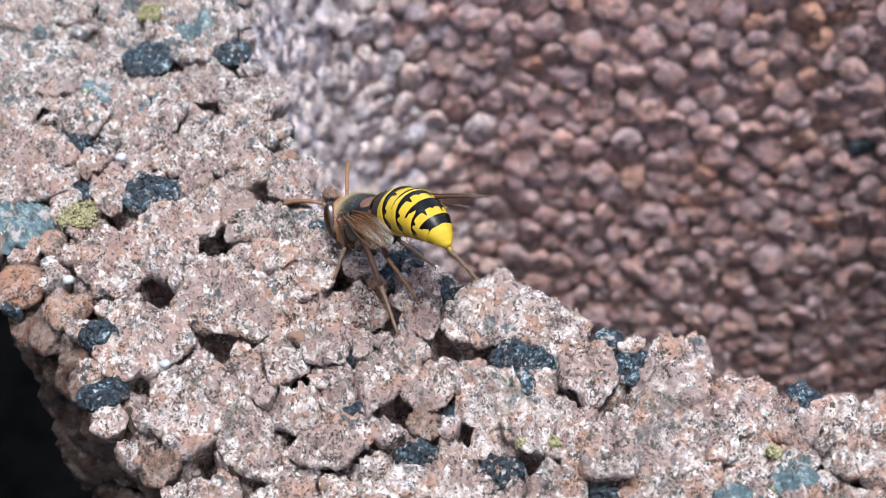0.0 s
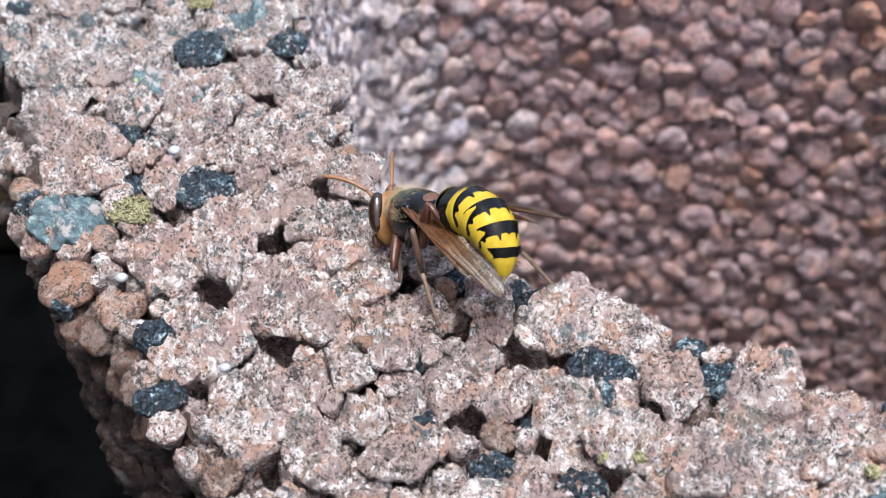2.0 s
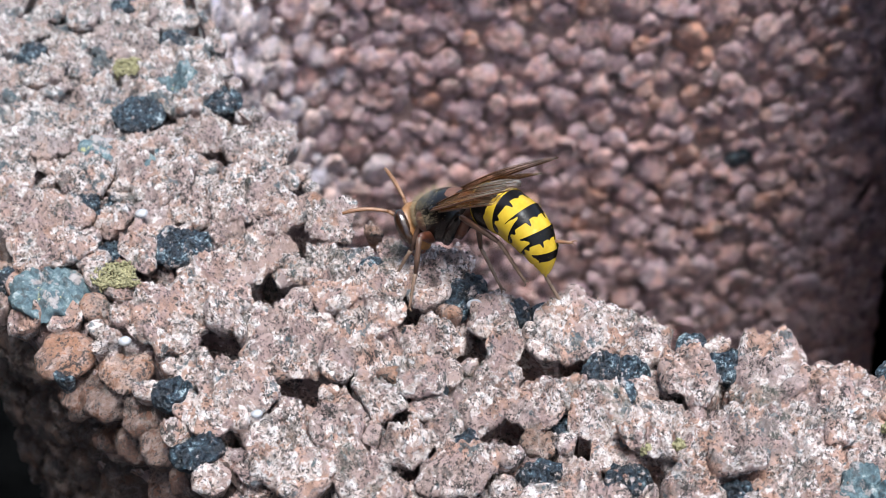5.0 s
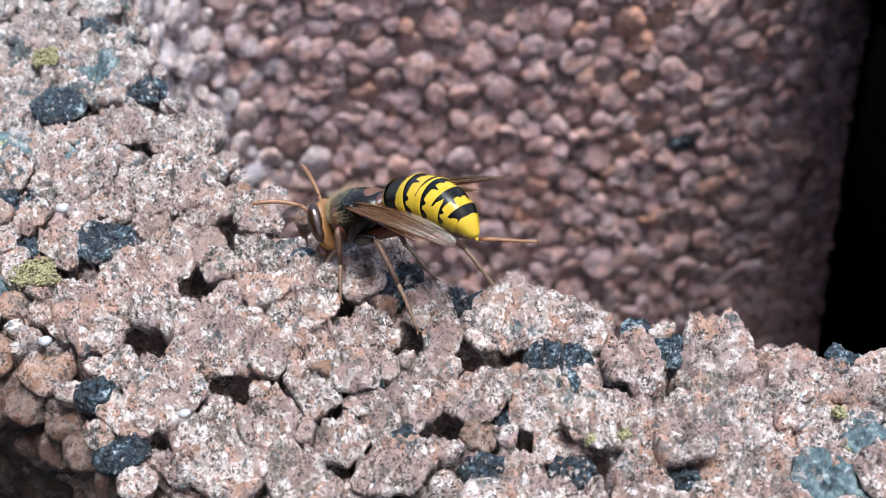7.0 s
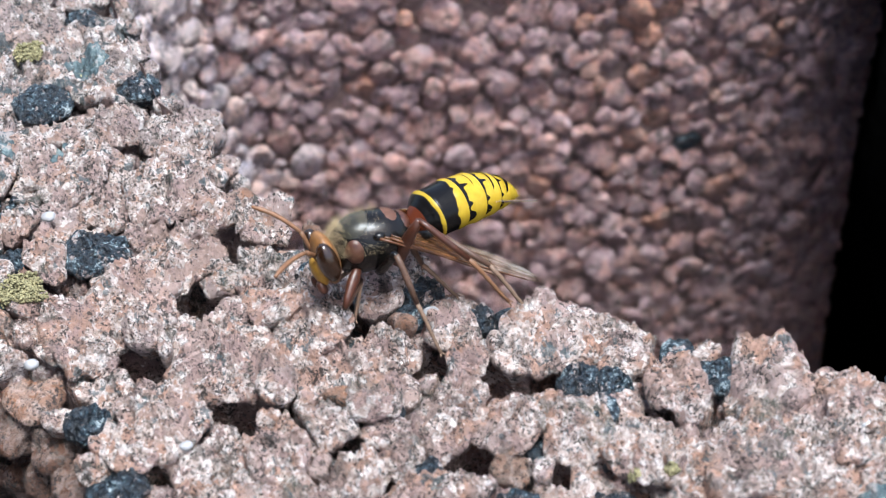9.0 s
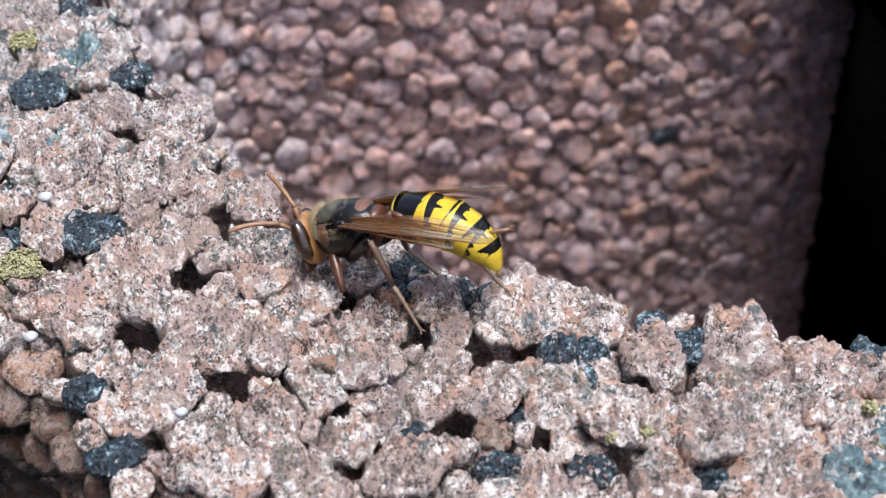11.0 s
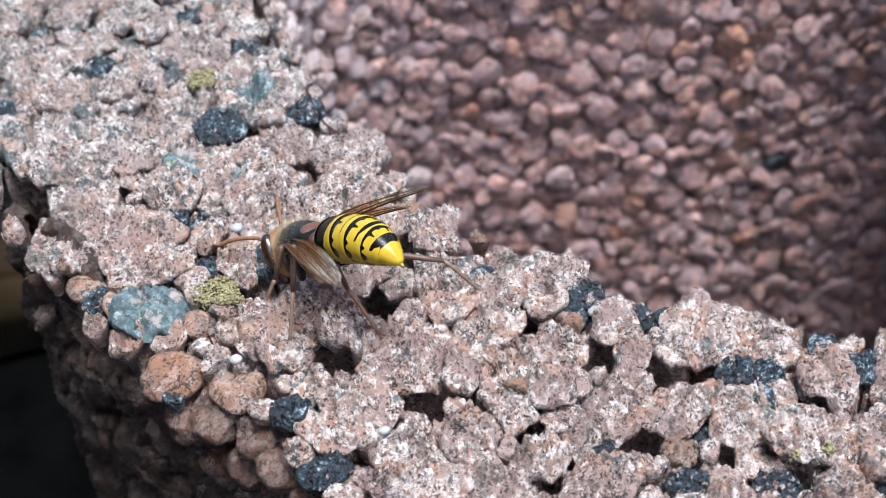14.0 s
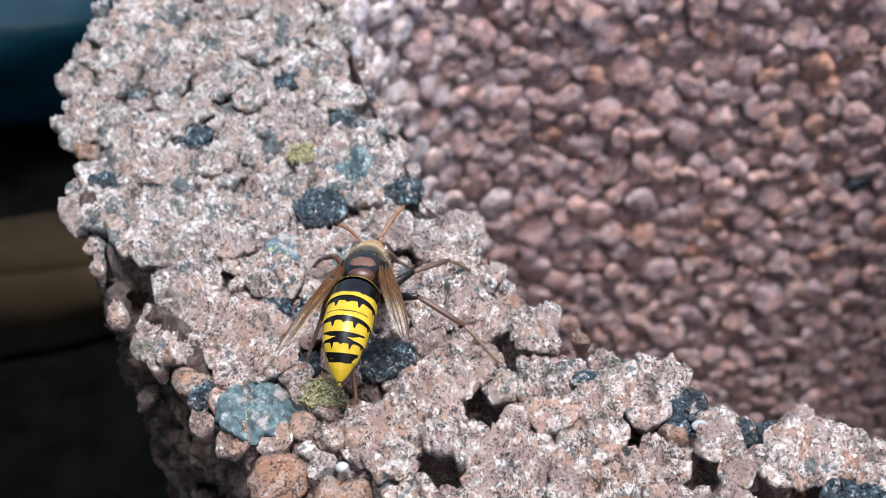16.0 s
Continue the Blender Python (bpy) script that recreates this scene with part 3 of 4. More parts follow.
def box_bm(x0, x1, y0, y1, z0, z1, bevel=0.003):
    bm = bmesh.new()
    bmesh.ops.create_cube(bm, size=1, matrix=Matrix.Translation(((x0 + x1) / 2, (y0 + y1) / 2, (z0 + z1) / 2)) @ Matrix.Diagonal((x1 - x0, y1 - y0, z1 - z0, 1)))
    bmesh.ops.bevel(bm, geom=bm.edges[:], offset=bevel, segments=3, affect="EDGES")
    return bm


def blend(*parts):
    """One bmesh out of several."""
    out = bmesh.new()
    for b in parts:
        me = bpy.data.meshes.new("joined")
        b.to_mesh(me)
        b.free()
        out.from_mesh(me)
        bpy.data.meshes.remove(me)
    return out


# lichen cushions
LICHEN = [(-19.5, -0.3, 2.7), (-18.7, 41.2, 1.8), (33.0, -36.4, 0.5), (36.2, -36.5, 0.55), (56.5, -38.6, 0.7)]
for x, y, r in LICHEN:
    vs, fs = [], []
    for k in range(int(420 * r)):
        a = rng.uniform(0, 2 * math.pi)
        q = r * math.sqrt(rng.uniform()) * (1.0 + 0.75 * noise.noise(Vector((1.4 * math.cos(a) + x, 1.4 * math.sin(a) + y, 3))))
        bm = bmesh.new()
        e = rng.uniform(0.07, 0.21)
        bmesh.ops.create_icosphere(bm, subdivisions=1, radius=e)
        h = 0.2 + 0.45 * (1 - (q / r) ** 2) + 0.5 * noise.noise(Vector((q * math.cos(a), q * math.sin(a), x))) + rng.normal(0, 0.2)
        k0 = len(vs)
        bm.verts.ensure_lookup_table()
        for w in bm.verts:
            j = 1 + 0.5 * noise.noise(w.co * 4 + Vector((k, x, y)))
            vs.append(((x + q * math.cos(a) + w.co.x * j) * MM, (y + q * math.sin(a) + w.co.y * j) * MM, (h + w.co.z * j) * MM))
        fs += [tuple(w.index + k0 for w in f.verts) for f in bm.faces]
        bm.free()
    ob = mesh_part("lichen", vs, fs, M_LICHEN, None)
    tagged(ob, "yellow-green crusty lichen cushion on pinkish granules", "lichen", group="lichen on the block")


# added near-black walls that stand in for deep shade and block light; then a timber beam and a plastic sheet
ob = part("wall_right", blend(box_bm(0.140, 0.26, 0.02, 0.299, -DEEP * MM, -0.058), box_bm(0.123, 0.26, 0.07, 0.297, -0.058, 0.026)), M_SHADE_BLACK, None)
tagged(ob, "added near-black wall standing in for deep shade at right", "wall", kind="structure")
ob = part("wall_back", box_bm(-0.6, 0.30, 0.42, 0.48, -DEEP * MM, 0.02), M_SHADE_BLACK, None)
tagged(ob, "added near-black wall that closes the gap behind", "wall", kind="structure")
ob = part("wall_left", box_bm(-0.18, -0.105, -0.30, 0.06, -DEEP * MM, 0.2), M_SHADE_BLACK, None)
tagged(ob, "added near-black board that blocks light from the left", "wall", kind="structure")

bm = box_bm(-0.5, -0.052, 0.206, 0.234, -DEEP * MM, -0.166, 0.004)
bmesh.ops.subdivide_edges(bm, edges=[e for e in bm.edges if e.calc_length() > 0.1], cuts=24, use_grid_fill=True)
for v in bm.verts:
    v.co += Vector((0, noise.noise(v.co * 30) * 0.003, noise.noise(v.co * 40) * 0.003))
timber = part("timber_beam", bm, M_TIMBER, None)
tagged(timber, "old brown timber beam lying beside the block", "timber")

# a rolled plastic sheet behind the beam
bm = bmesh.new()
rows = []
for k in range(40):
    x = -0.5 + 0.44 * k / 39
    ring_v = []
    for j in range(32):
        a = 2 * math.pi * j / 32
        r = 0.045 + 0.006 * noise.noise(Vector((x * 14, math.cos(a) * 2, math.sin(a) * 2))) + 0.002 * math.sin(a * 7 + x * 60)
        ring_v.append(bm.verts.new((x, 0.325 - 0.12 * (x + 0.08) + r * math.cos(a), -0.152 + r * math.sin(a))))
    rows.append(ring_v)
for a, b in zip(rows, rows[1:]):
    for j in range(32):
        bm.faces.new((a[j], a[(j + 1) % 32], b[(j + 1) % 32], b[j]))
for end in (rows[0], rows[-1][::-1]):
    bm.faces.new(end)
bmesh.ops.recalc_face_normals(bm, faces=bm.faces)
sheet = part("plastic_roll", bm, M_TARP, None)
tagged(sheet, "rolled dark teal plastic sheet behind the timber", "plastic sheet")


# ---- the hornet: body space in millimetres, x ahead, y to its left, z up, origin at the waist ----
HM = 1.08 * MM

def hornet_yellow():
    m = Mat("hornet_abdomen", 0.27, 0, 0.17)
    band = m.attribute("band")
    black = m.step(band, -0.02, 0.02)
    rust = m.step(m.attribute("rust"), 0.3, 0.7)
    n = m.noise(700, 3, 0.6)
    yel = m.ramp(n, [(0.3, (0.30, 0.19, 0.012)), (0.6, (0.37, 0.25, 0.024))])
    blk = m.mix(rust, (0.004, 0.0035, 0.0035), (0.07, 0.016, 0.007))
    m.color(m.mix(black, yel, blk))
    m.bump(m.noise(2600, 3), 0.25, 0.0001)
    return m.m


def wing_material():
    """Amber at the root, paling to a clear grey tip."""
    m = Mat("wing_membrane", 0.25, 0, 0.5)
    xyz = m.t.nodes.new("ShaderNodeSeparateXYZ")
    m.link(m.co, xyz.inputs[0])
    tip = m.step(xyz.outputs[0], 0.006, 0.0155)
    amber = m.ramp(m.noise(350, 3), [(0.3, (0.075, 0.03, 0.010)), (0.7, (0.16, 0.08, 0.034))])
    stretch = m.t.nodes.new("ShaderNodeVectorMath")
    stretch.operation = "MULTIPLY"
    stretch.inputs[1].default_value = (0.07, 1.0, 0.3)
    m.link(m.co, stretch.inputs[0])
    m.co = stretch.outputs[0]
    streak = m.step(m.noise(1900, 2, 0.5), 0.43, 0.57)
    m.color(m.mix(tip, m.mix(streak, amber, (0.2, 0.12, 0.07)), m.mix(streak, (0.15, 0.10, 0.07), (0.62, 0.57, 0.5))))
    tr = m.t.nodes.new("ShaderNodeBsdfTransparent")
    m.link(m.mix(tip, (0.9, 0.72, 0.48), (0.95, 0.93, 0.9)), tr.inputs["Color"])
    mx = m.t.nodes.new("ShaderNodeMixShader")
    m.link(m.step(streak, 0.0, 1.0, 0.42, 0.24), mx.inputs[0])
    m.link(tr.outputs[0], mx.inputs[1])
    m.link(m.b.outputs[0], mx.inputs[2])
    m.link(mx.outputs[0], m.t.nodes["Material Output"].inputs["Surface"])
    return m.m


M_ABDOMEN = hornet_yellow()
M_WING = wing_material()
M_BLACK = simple("hornet_black", (0.005, 0.004, 0.0035), 0.26, 0.28, 0.4, 1400, 0.0001)
M_OLIVE = simple("hornet_back_plate", (0.022, 0.021, 0.015), 0.33, 0.35, 0.35, 1400, 0.0001)
M_RUST = simple("hornet_rust", (0.052, 0.016, 0.008), 0.4, 0.45, 0.3, 1400, 0.0001)
M_SCUTELLUM = simple("hornet_scutellum", (0.085, 0.037, 0.024), 0.6, 0.3, 0.3, 1400, 0.0001)
M_TAN = simple("hornet_tan", (0.15, 0.07, 0.034), 0.45, 0.4, 0.3, 1200, 0.0001)
M_HEAD = simple("hornet_head", (0.17, 0.075, 0.024), 0.45, 0.4, 0.35, 1000, 0.0001)
M_FACE = simple("hornet_face", (0.3, 0.15, 0.02), 0.4, 0.4, 0.2, 1200, 0.0001)
M_EYE = simple("hornet_eye", (0.018, 0.0075, 0.0035), 0.22, 0.6, 0.3, 2500, 0.00005)
M_SHIN = simple("hornet_shin", (0.07, 0.037, 0.024), 0.45, 0.4, 0.3, 1400, 0.0001)
M_FOOT = simple("hornet_foot", (0.145, 0.09, 0.06), 0.5, 0.4, 0.3, 1400, 0.0001)
M_VEIN = simple("wing_vein", (0.068, 0.0238, 0.00816), 0.4, 0.4, 0.3, 1400, 0)
M_HAIR = simple("hornet_hair", (0.36, 0.27, 0.16), 0.6, 0.3, 0.2, 900, 0)


def ball(center, radii, rot=(0, 0, 0), segs=(24, 16), shape=None):
    bm = bmesh.new()
    bmesh.ops.create_uvsphere(bm, u_segments=segs[0], v_segments=segs[1], radius=1)
    m = Matrix.Translation(Vector(center) * HM) @ Euler([radians(a) for a in rot]).to_matrix().to_4x4() @ Matrix.Diagonal((*[r * HM for r in radii], 1))
    if shape:
        for v in bm.verts:
            v.co = shape(v.co.copy())
    bmesh.ops.transform(bm, matrix=m, verts=bm.verts)
    return bm


def tube(points, sizes, segs=10, flat=1.0):
    """A closed tapering tube through points, in millimetres."""
    bm = bmesh.new()
    pts = [Vector(p) for p in points]
    rows = []
    for k, p in enumerate(pts):
        t = (pts[min(k + 1, len(pts) - 1)] - pts[max(k - 1, 0)]).normalized()
        side = t.cross(Vector((0, 0, 1)))
        side = side.normalized() if side.length > 1e-4 else Vector((0, 1, 0))
        up = side.cross(t)
        rows.append([bm.verts.new((p + (side * math.cos(a) * flat + up * math.sin(a)) * sizes[k]) * HM) for a in [2 * math.pi * j / segs for j in range(segs)]])
    for a, b in zip(rows, rows[1:]):
        for j in range(segs):
            bm.faces.new((a[j], a[(j + 1) % segs], b[(j + 1) % segs], b[j]))
    bm.faces.new(rows[0][::-1])
    bm.faces.new(rows[-1])
    bmesh.ops.recalc_face_normals(bm, faces=bm.faces)
    return bm


hornet = new("hornet")
tagged(hornet, "yellow and black hornet with rusty thorax on the block rim", "hornet")

# thorax and its plates; the waist is the origin
part("thorax", ball((3.8, 0, 0.0), (3.9, 2.55, 2.7), (0, 8, 0), shape=lambda c: Vector((c.x, c.y * (1 - 0.12 * c.x), c.z * (1 + 0.12 * c.x)))), M_BLACK, hornet, "glossy black thorax")
part("back_plate", ball((4.5, 0, 1.1), (2.45, 2.0, 1.6), (0, 6, 0)), M_OLIVE, hornet, "dark olive back plate")
part("collar", ball((5.9, 0, 0.3), (1.0, 2.0, 1.75), (0, -22, 0)), M_RUST, hornet, "rusty brown collar")
part("scutellum", ball((1.95, 0, 1.6), (1.2, 1.5, 0.8), (0, -24, 0)), M_SCUTELLUM, hornet, "pinkish brown scutellum")
part("scutellum", ball((1.0, 0, 0.75), (0.95, 1.55, 1.1), (0, -35, 0)), M_RUST, hornet, "rusty rear plate")
for side in (1, -1):
    part("side_plate", ball((5.5, side * 1.65, 0.1), (1.0, 0.7, 1.2), (0, 0, side * -18)), M_RUST, hornet)
    part("wing_root", ball((3.4, side * 2.15, 1.15), (0.6, 0.42, 0.4)), M_BLACK, hornet)
part("petiole", tube([(0.4, 0, 0.1), (-0.1, 0, -0.05), (-0.7, 0, 0)], [0.75, 0.5, 0.8], 12), M_BLACK, hornet)

hair_v, hair_f = [], []
hr = random.Random(4)
for _ in range(9000):
    a, b = hr.uniform(0, 2 * math.pi), hr.uniform(-0.2, 1.0)
    n = Vector((math.cos(a) * math.sqrt(max(0, 1 - b * b)), math.sin(a) * math.sqrt(max(0, 1 - b * b)), b))
    if n.x < -0.35 and b > 0.35 or b > 0.2 and n.x < 0.55 and hr.random() < 0.88:
        continue
    p = Vector((4.1 + n.x * 3.55, n.y * 2.3, 0.25 + n.z * 2.55))
    tip = p + (n + Vector((hr.uniform(-0.4, 0.4), hr.uniform(-0.4, 0.4), 0.3))) * hr.uniform(0.2, 0.65)
    s = n.orthogonal().normalized() * 0.0065
    q = n.cross(s).normalized() * 0.0065
    k = len(hair_v)
    hair_v += [(p + s) * HM, (p - s + q) * HM, (p - s - q) * HM, tip * HM]
    hair_f += [(k, k + 1, k + 3), (k + 1, k + 2, k + 3), (k + 2, k, k + 3)]
tagged(mesh_part("thorax_hair", hair_v, hair_f, M_HAIR, hornet, "fine golden hair"), kind="stuff")

# head, with its own origin at the neck
head = part("head", ball((0.55, 0, -0.35), (1.05, 2.35, 2.65), (0, 12, 0), shape=lambda c: Vector((c.x * (1 - 0.25 * max(0, -c.z)), c.y * (1 - 0.22 * max(0, -c.z)), c.z))), M_HEAD, hornet, "amber brown head")
HEAD_AT = Vector((7.35, 0, -0.3))
head.location = HEAD_AT * HM
for side in (1, -1):
    part("eye", ball((0.92, side * 1.5, 0.1), (0.9, 1.02, 2.0), (side * 6, 14, side * 16)), M_EYE, head, "dark brown compound eye")
    part("mandible", ball((1.3, side * 0.55, -2.85), (0.45, 0.6, 0.75), (side * -14, 24, 0)), M_RUST, head)
part("clypeus", ball((1.25, 0, -1.5), (0.62, 1.15, 1.5), (0, 20, 0)), M_FACE, head, "yellow face plate")
antennae = []
for side in (1, -1):
    an = part("antenna", tube([(0, 0, 0), (0.5, 0, 0.35), (1.3, 0, 0.95), (1.7, 0, 1.2)], [0.16, 0.2, 0.22, 0.2], 8), M_TAN, head, "tan antenna")
    an.location = Vector((1.55, side * 0.55, 0.4)) * HM
    pts = [(1.7 + 4.7 * t, 0, 1.2 + 0.55 * math.sin(t * 2.0) - 0.5 * t * t) for t in [k / 14 for k in range(15)]]
    part("flagellum", tube(pts, [0.17 + 0.05 * math.sin(min(1, t / 10) * 1.5) - 0.06 * (t > 12) + 0.012 * (t % 2) for t in range(15)], 10), M_TAN, an, "reddish brown flagellum")
    antennae.append(an)

# abdomen: origin at the waist, pointing back; six overlapping tergites
ABD_LEN = 12.8


def abd_radius(s):
    return 2.48 * (max(0.06, s / 0.2) ** 0.62 if s < 0.2 else 1.0) * (1.0 if s < 0.42 else max(0.0, 1 - ((s - 0.42) / 0.595) ** 2.1)) ** 0.75


# where each ring of the abdomen begins and ends, how far its black reaches, how lobed it is
SEGMENTS = [(0.0, 0.21, 0.84, 0), (0.20, 0.41, 0.68, 0.2), (0.40, 0.575, 0.16, 1), (0.565, 0.73, 0.13, 1), (0.72, 0.87, 0.11, 1), (0.86, 1.0, 0.03, 0)]


def tergite(index, s0, s1, black, lobes, parent):
    """One ring, its origin at its front joint, running back along -x and tucked under the ring before it."""
    rows, segs = 22, 96
    tuck = 0.07 if index else 0.0
    verts, faces, band, rust = [], [], [], []
    for i in range(rows + 1):
        s = s0 - tuck + (s1 - s0 + tuck) * i / rows
        f = (s - s0) / (s1 - s0)
        r = abd_radius(s) * (1.0 + 0.035 * max(f, -0.4) - 0.012 + (0.02 if 0.7 < f < 0.95 else 0))
        for j in range(segs):
            a = 2 * math.pi * j / segs
            verts.append(Vector((-ABD_LEN * (s - s0), math.sin(a) * r, math.cos(a) * r * 0.92)) * HM)
            b = min(a, 2 * math.pi - a)
            edge = black + 0.015 * math.sin(a * 7 + index) + lobes * 0.1 * max(0.0, 1 - b / 0.14)
            for at, wide, far in ((0.5, 0.09, 0.3), (1.3, 0.1, 0.15), (1.85, 0.25, 0.3)):
                k = abs(b - at) / wide
                if k < 1:
                    edge = max(edge, black + lobes * far * math.sqrt(1 - k * k))
            if index == 1:
                edge += 0.12 * math.cos(b * 2)
            band.append(1.0 if index == 0 and f > 0.97 else edge - f)
            rust.append(1.0 if index == 0 and f < 0.5 else 0.0)
    for i in range(rows):
        for j in range(segs):
            q = i * segs + j
            n = i * segs + (j + 1) % segs
            faces.append((q, n, n + segs, q + segs))
    if index in (0, 5):
        faces.append(tuple(j + (rows * segs if index else 0) for j in range(segs)))
    if index == 5:
        k = len(verts)
        for x, r in ((-1.9, 0.2), (-2.2, 0.05)):
            verts += [Vector((x, math.sin(a) * r, math.cos(a) * r - 0.15)) * HM for a in [2 * math.pi * j / 8 for j in range(8)]]
        faces += [(k + j, k + (j + 1) % 8, k + 8 + (j + 1) % 8, k + 8 + j) for j in range(8)]
        band += [-1.0] * 16
        rust += [0.0] * 16
    if index > 1:
        for _ in range(60):
            s, a = hr.uniform(s0 + 0.02, s1 - 0.005), hr.uniform(0, 2 * math.pi)
            r = abd_radius(s)
            p = Vector((-ABD_LEN * (s - s0), math.sin(a) * r, math.cos(a) * r * 0.92))
            tip = p + Vector((-0.45, math.sin(a), math.cos(a))) * hr.uniform(0.22, 0.45)
            k = len(verts)
            verts += [p * HM, (p + Vector((0.02, 0.012, 0))) * HM, (p + Vector((0, -0.012, 0.02))) * HM, tip * HM]
            faces += [(k, k + 1, k + 3), (k + 1, k + 2, k + 3), (k + 2, k, k + 3)]
            band += [-1.0] * 4
            rust += [0.0] * 4
    ob = mesh_part("abdomen_segment" if index else "abdomen", verts, faces, M_ABDOMEN, parent, "" if index else "yellow abdomen with black lobed bands")
    for name, data in (("band", band), ("rust", rust)):
        ob.data.attributes.new(name, "FLOAT", "POINT").data.foreach_set("value", data)
    return ob


abdomen = tergite(0, *SEGMENTS[0], hornet)
segments = [tergite(k, *SEGMENTS[k], abdomen) for k in range(1, 6)]

# wings: origin at the root, blade along +x, pleated lengthwise
WING_LEN = 16.4


def wing(name, length, width, side, label):
    n, m = 30, 9
    bm = bmesh.new()

    def point(f, g):
        w = width * (0.16 + 0.84 * math.sin(math.pi * min(1, 0.08 + f * 0.85)) ** 0.7) * (1 if f < 0.9 else math.sqrt(max(0.03, 1 - ((f - 0.9) / 0.1) ** 2)))
        fold = 0.16 * math.sin(g * math.pi * 3) * (1 - 0.5 * f)
        return Vector((length * f, side * (w * (g - 0.25)), fold + 0.5 * math.sin(f * 2.4) - 0.35 * f)) * HM

    grid = [[bm.verts.new(point(i / n, j / m)) for j in range(m + 1)] for i in range(n + 1)]
    for i in range(n):
        for j in range(m):
            bm.faces.new((grid[i][j], grid[i + 1][j], grid[i + 1][j + 1], grid[i][j + 1]))
    bmesh.ops.solidify(bm, geom=bm.faces[:], thickness=0.03 * HM)
    ob = part(name, bm, M_WING, hornet, label)
    for g in (0.02, 0.24, 0.46, 0.72):
        pts = [point(i / 12, g + (0.05 * math.sin(i * 0.5) if g > 0.1 else 0)) / HM for i in range(12)]
        part("vein", tube(pts, [0.13 - 0.006 * i if g < 0.1 else 0.075 - 0.004 * i for i in range(12)], 6), M_VEIN, ob)
    return ob


wings = {}
for side, tag in ((1, "L"), (-1, "R")):
    wings[tag] = wing("forewing", WING_LEN, 2.3, side, "folded amber translucent forewing")
    wings[tag + "h"] = wing("hindwing", 11.5, 2.2, side, "short amber hindwing")

# legs: femur, tibia and tarsus; each along +x from its joint
LEGS = {"LF": ((5.6, 1.3, -1.9), 3.6, 3.8, 3.7), "RF": ((5.6, -1.3, -1.9), 3.6, 3.8, 3.7),
        "LM": ((3.6, 1.5, -2.3), 4.5, 4.7, 5.0), "RM": ((3.6, -1.5, -2.3), 4.5, 4.7, 5.0),
        "LH": ((1.8, 1.4, -2.0), 5.5, 5.6, 5.8), "RH": ((1.8, -1.4, -2.0), 5.5, 5.6, 5.8)}
legs = {}
for tag, (hip, lf, lt, ls) in LEGS.items():
    leg = part("leg", tube([(-0.5, 0, 0), (0.3, 0, 0), (lf * 0.35, 0, 0.12), (lf * 0.75, 0, 0.1), (lf, 0, 0)], [0.5, 0.58, 0.62, 0.46, 0.32], 12, 0.8), M_RUST if tag in ("LF", "RF", "LH") else M_BLACK, hornet, "dark femur")
    tib = part("tibia", blend(tube([(lt * 0.96, 0.1, 0), (lt * 1.1, 0.32, -0.2)], [0.07, 0.03], 6), tube([(0, 0, 0), (lt * 0.2, 0, 0.06), (lt * 0.6, 0, 0.04), (lt, 0, 0)], [0.25, 0.30, 0.31, 0.23], 10)), M_RUST if tag == "LH" else M_SHIN, leg, "tan brown tibia")
    tib.location = (lf * HM, 0, 0)
    pts, rad = [], []
    for k in range(6):
        pts += [(ls * k / 6, 0, 0.05 * math.sin(k)), (ls * (k + 0.8) / 6, 0, 0.05 * math.sin(k + 0.8))]
        rad += [0.19 - 0.01 * k, 0.25 - 0.014 * k]
    tar = part("tarsus", blend(tube(pts, rad, 8), tube([(ls * 0.96, 0.05, 0), (ls * 1.02, 0.25, 0.08), (ls * 1.05, 0.3, -0.2)], [0.09, 0.07, 0.03], 6), tube([(ls * 0.96, -0.05, 0), (ls * 1.02, -0.25, 0.08), (ls * 1.05, -0.3, -0.2)], [0.09, 0.07, 0.03], 6)), M_TAN if tag == "LH" else M_FOOT, leg, "pale jointed tarsus")
    legs[tag] = (leg, tib, tar)


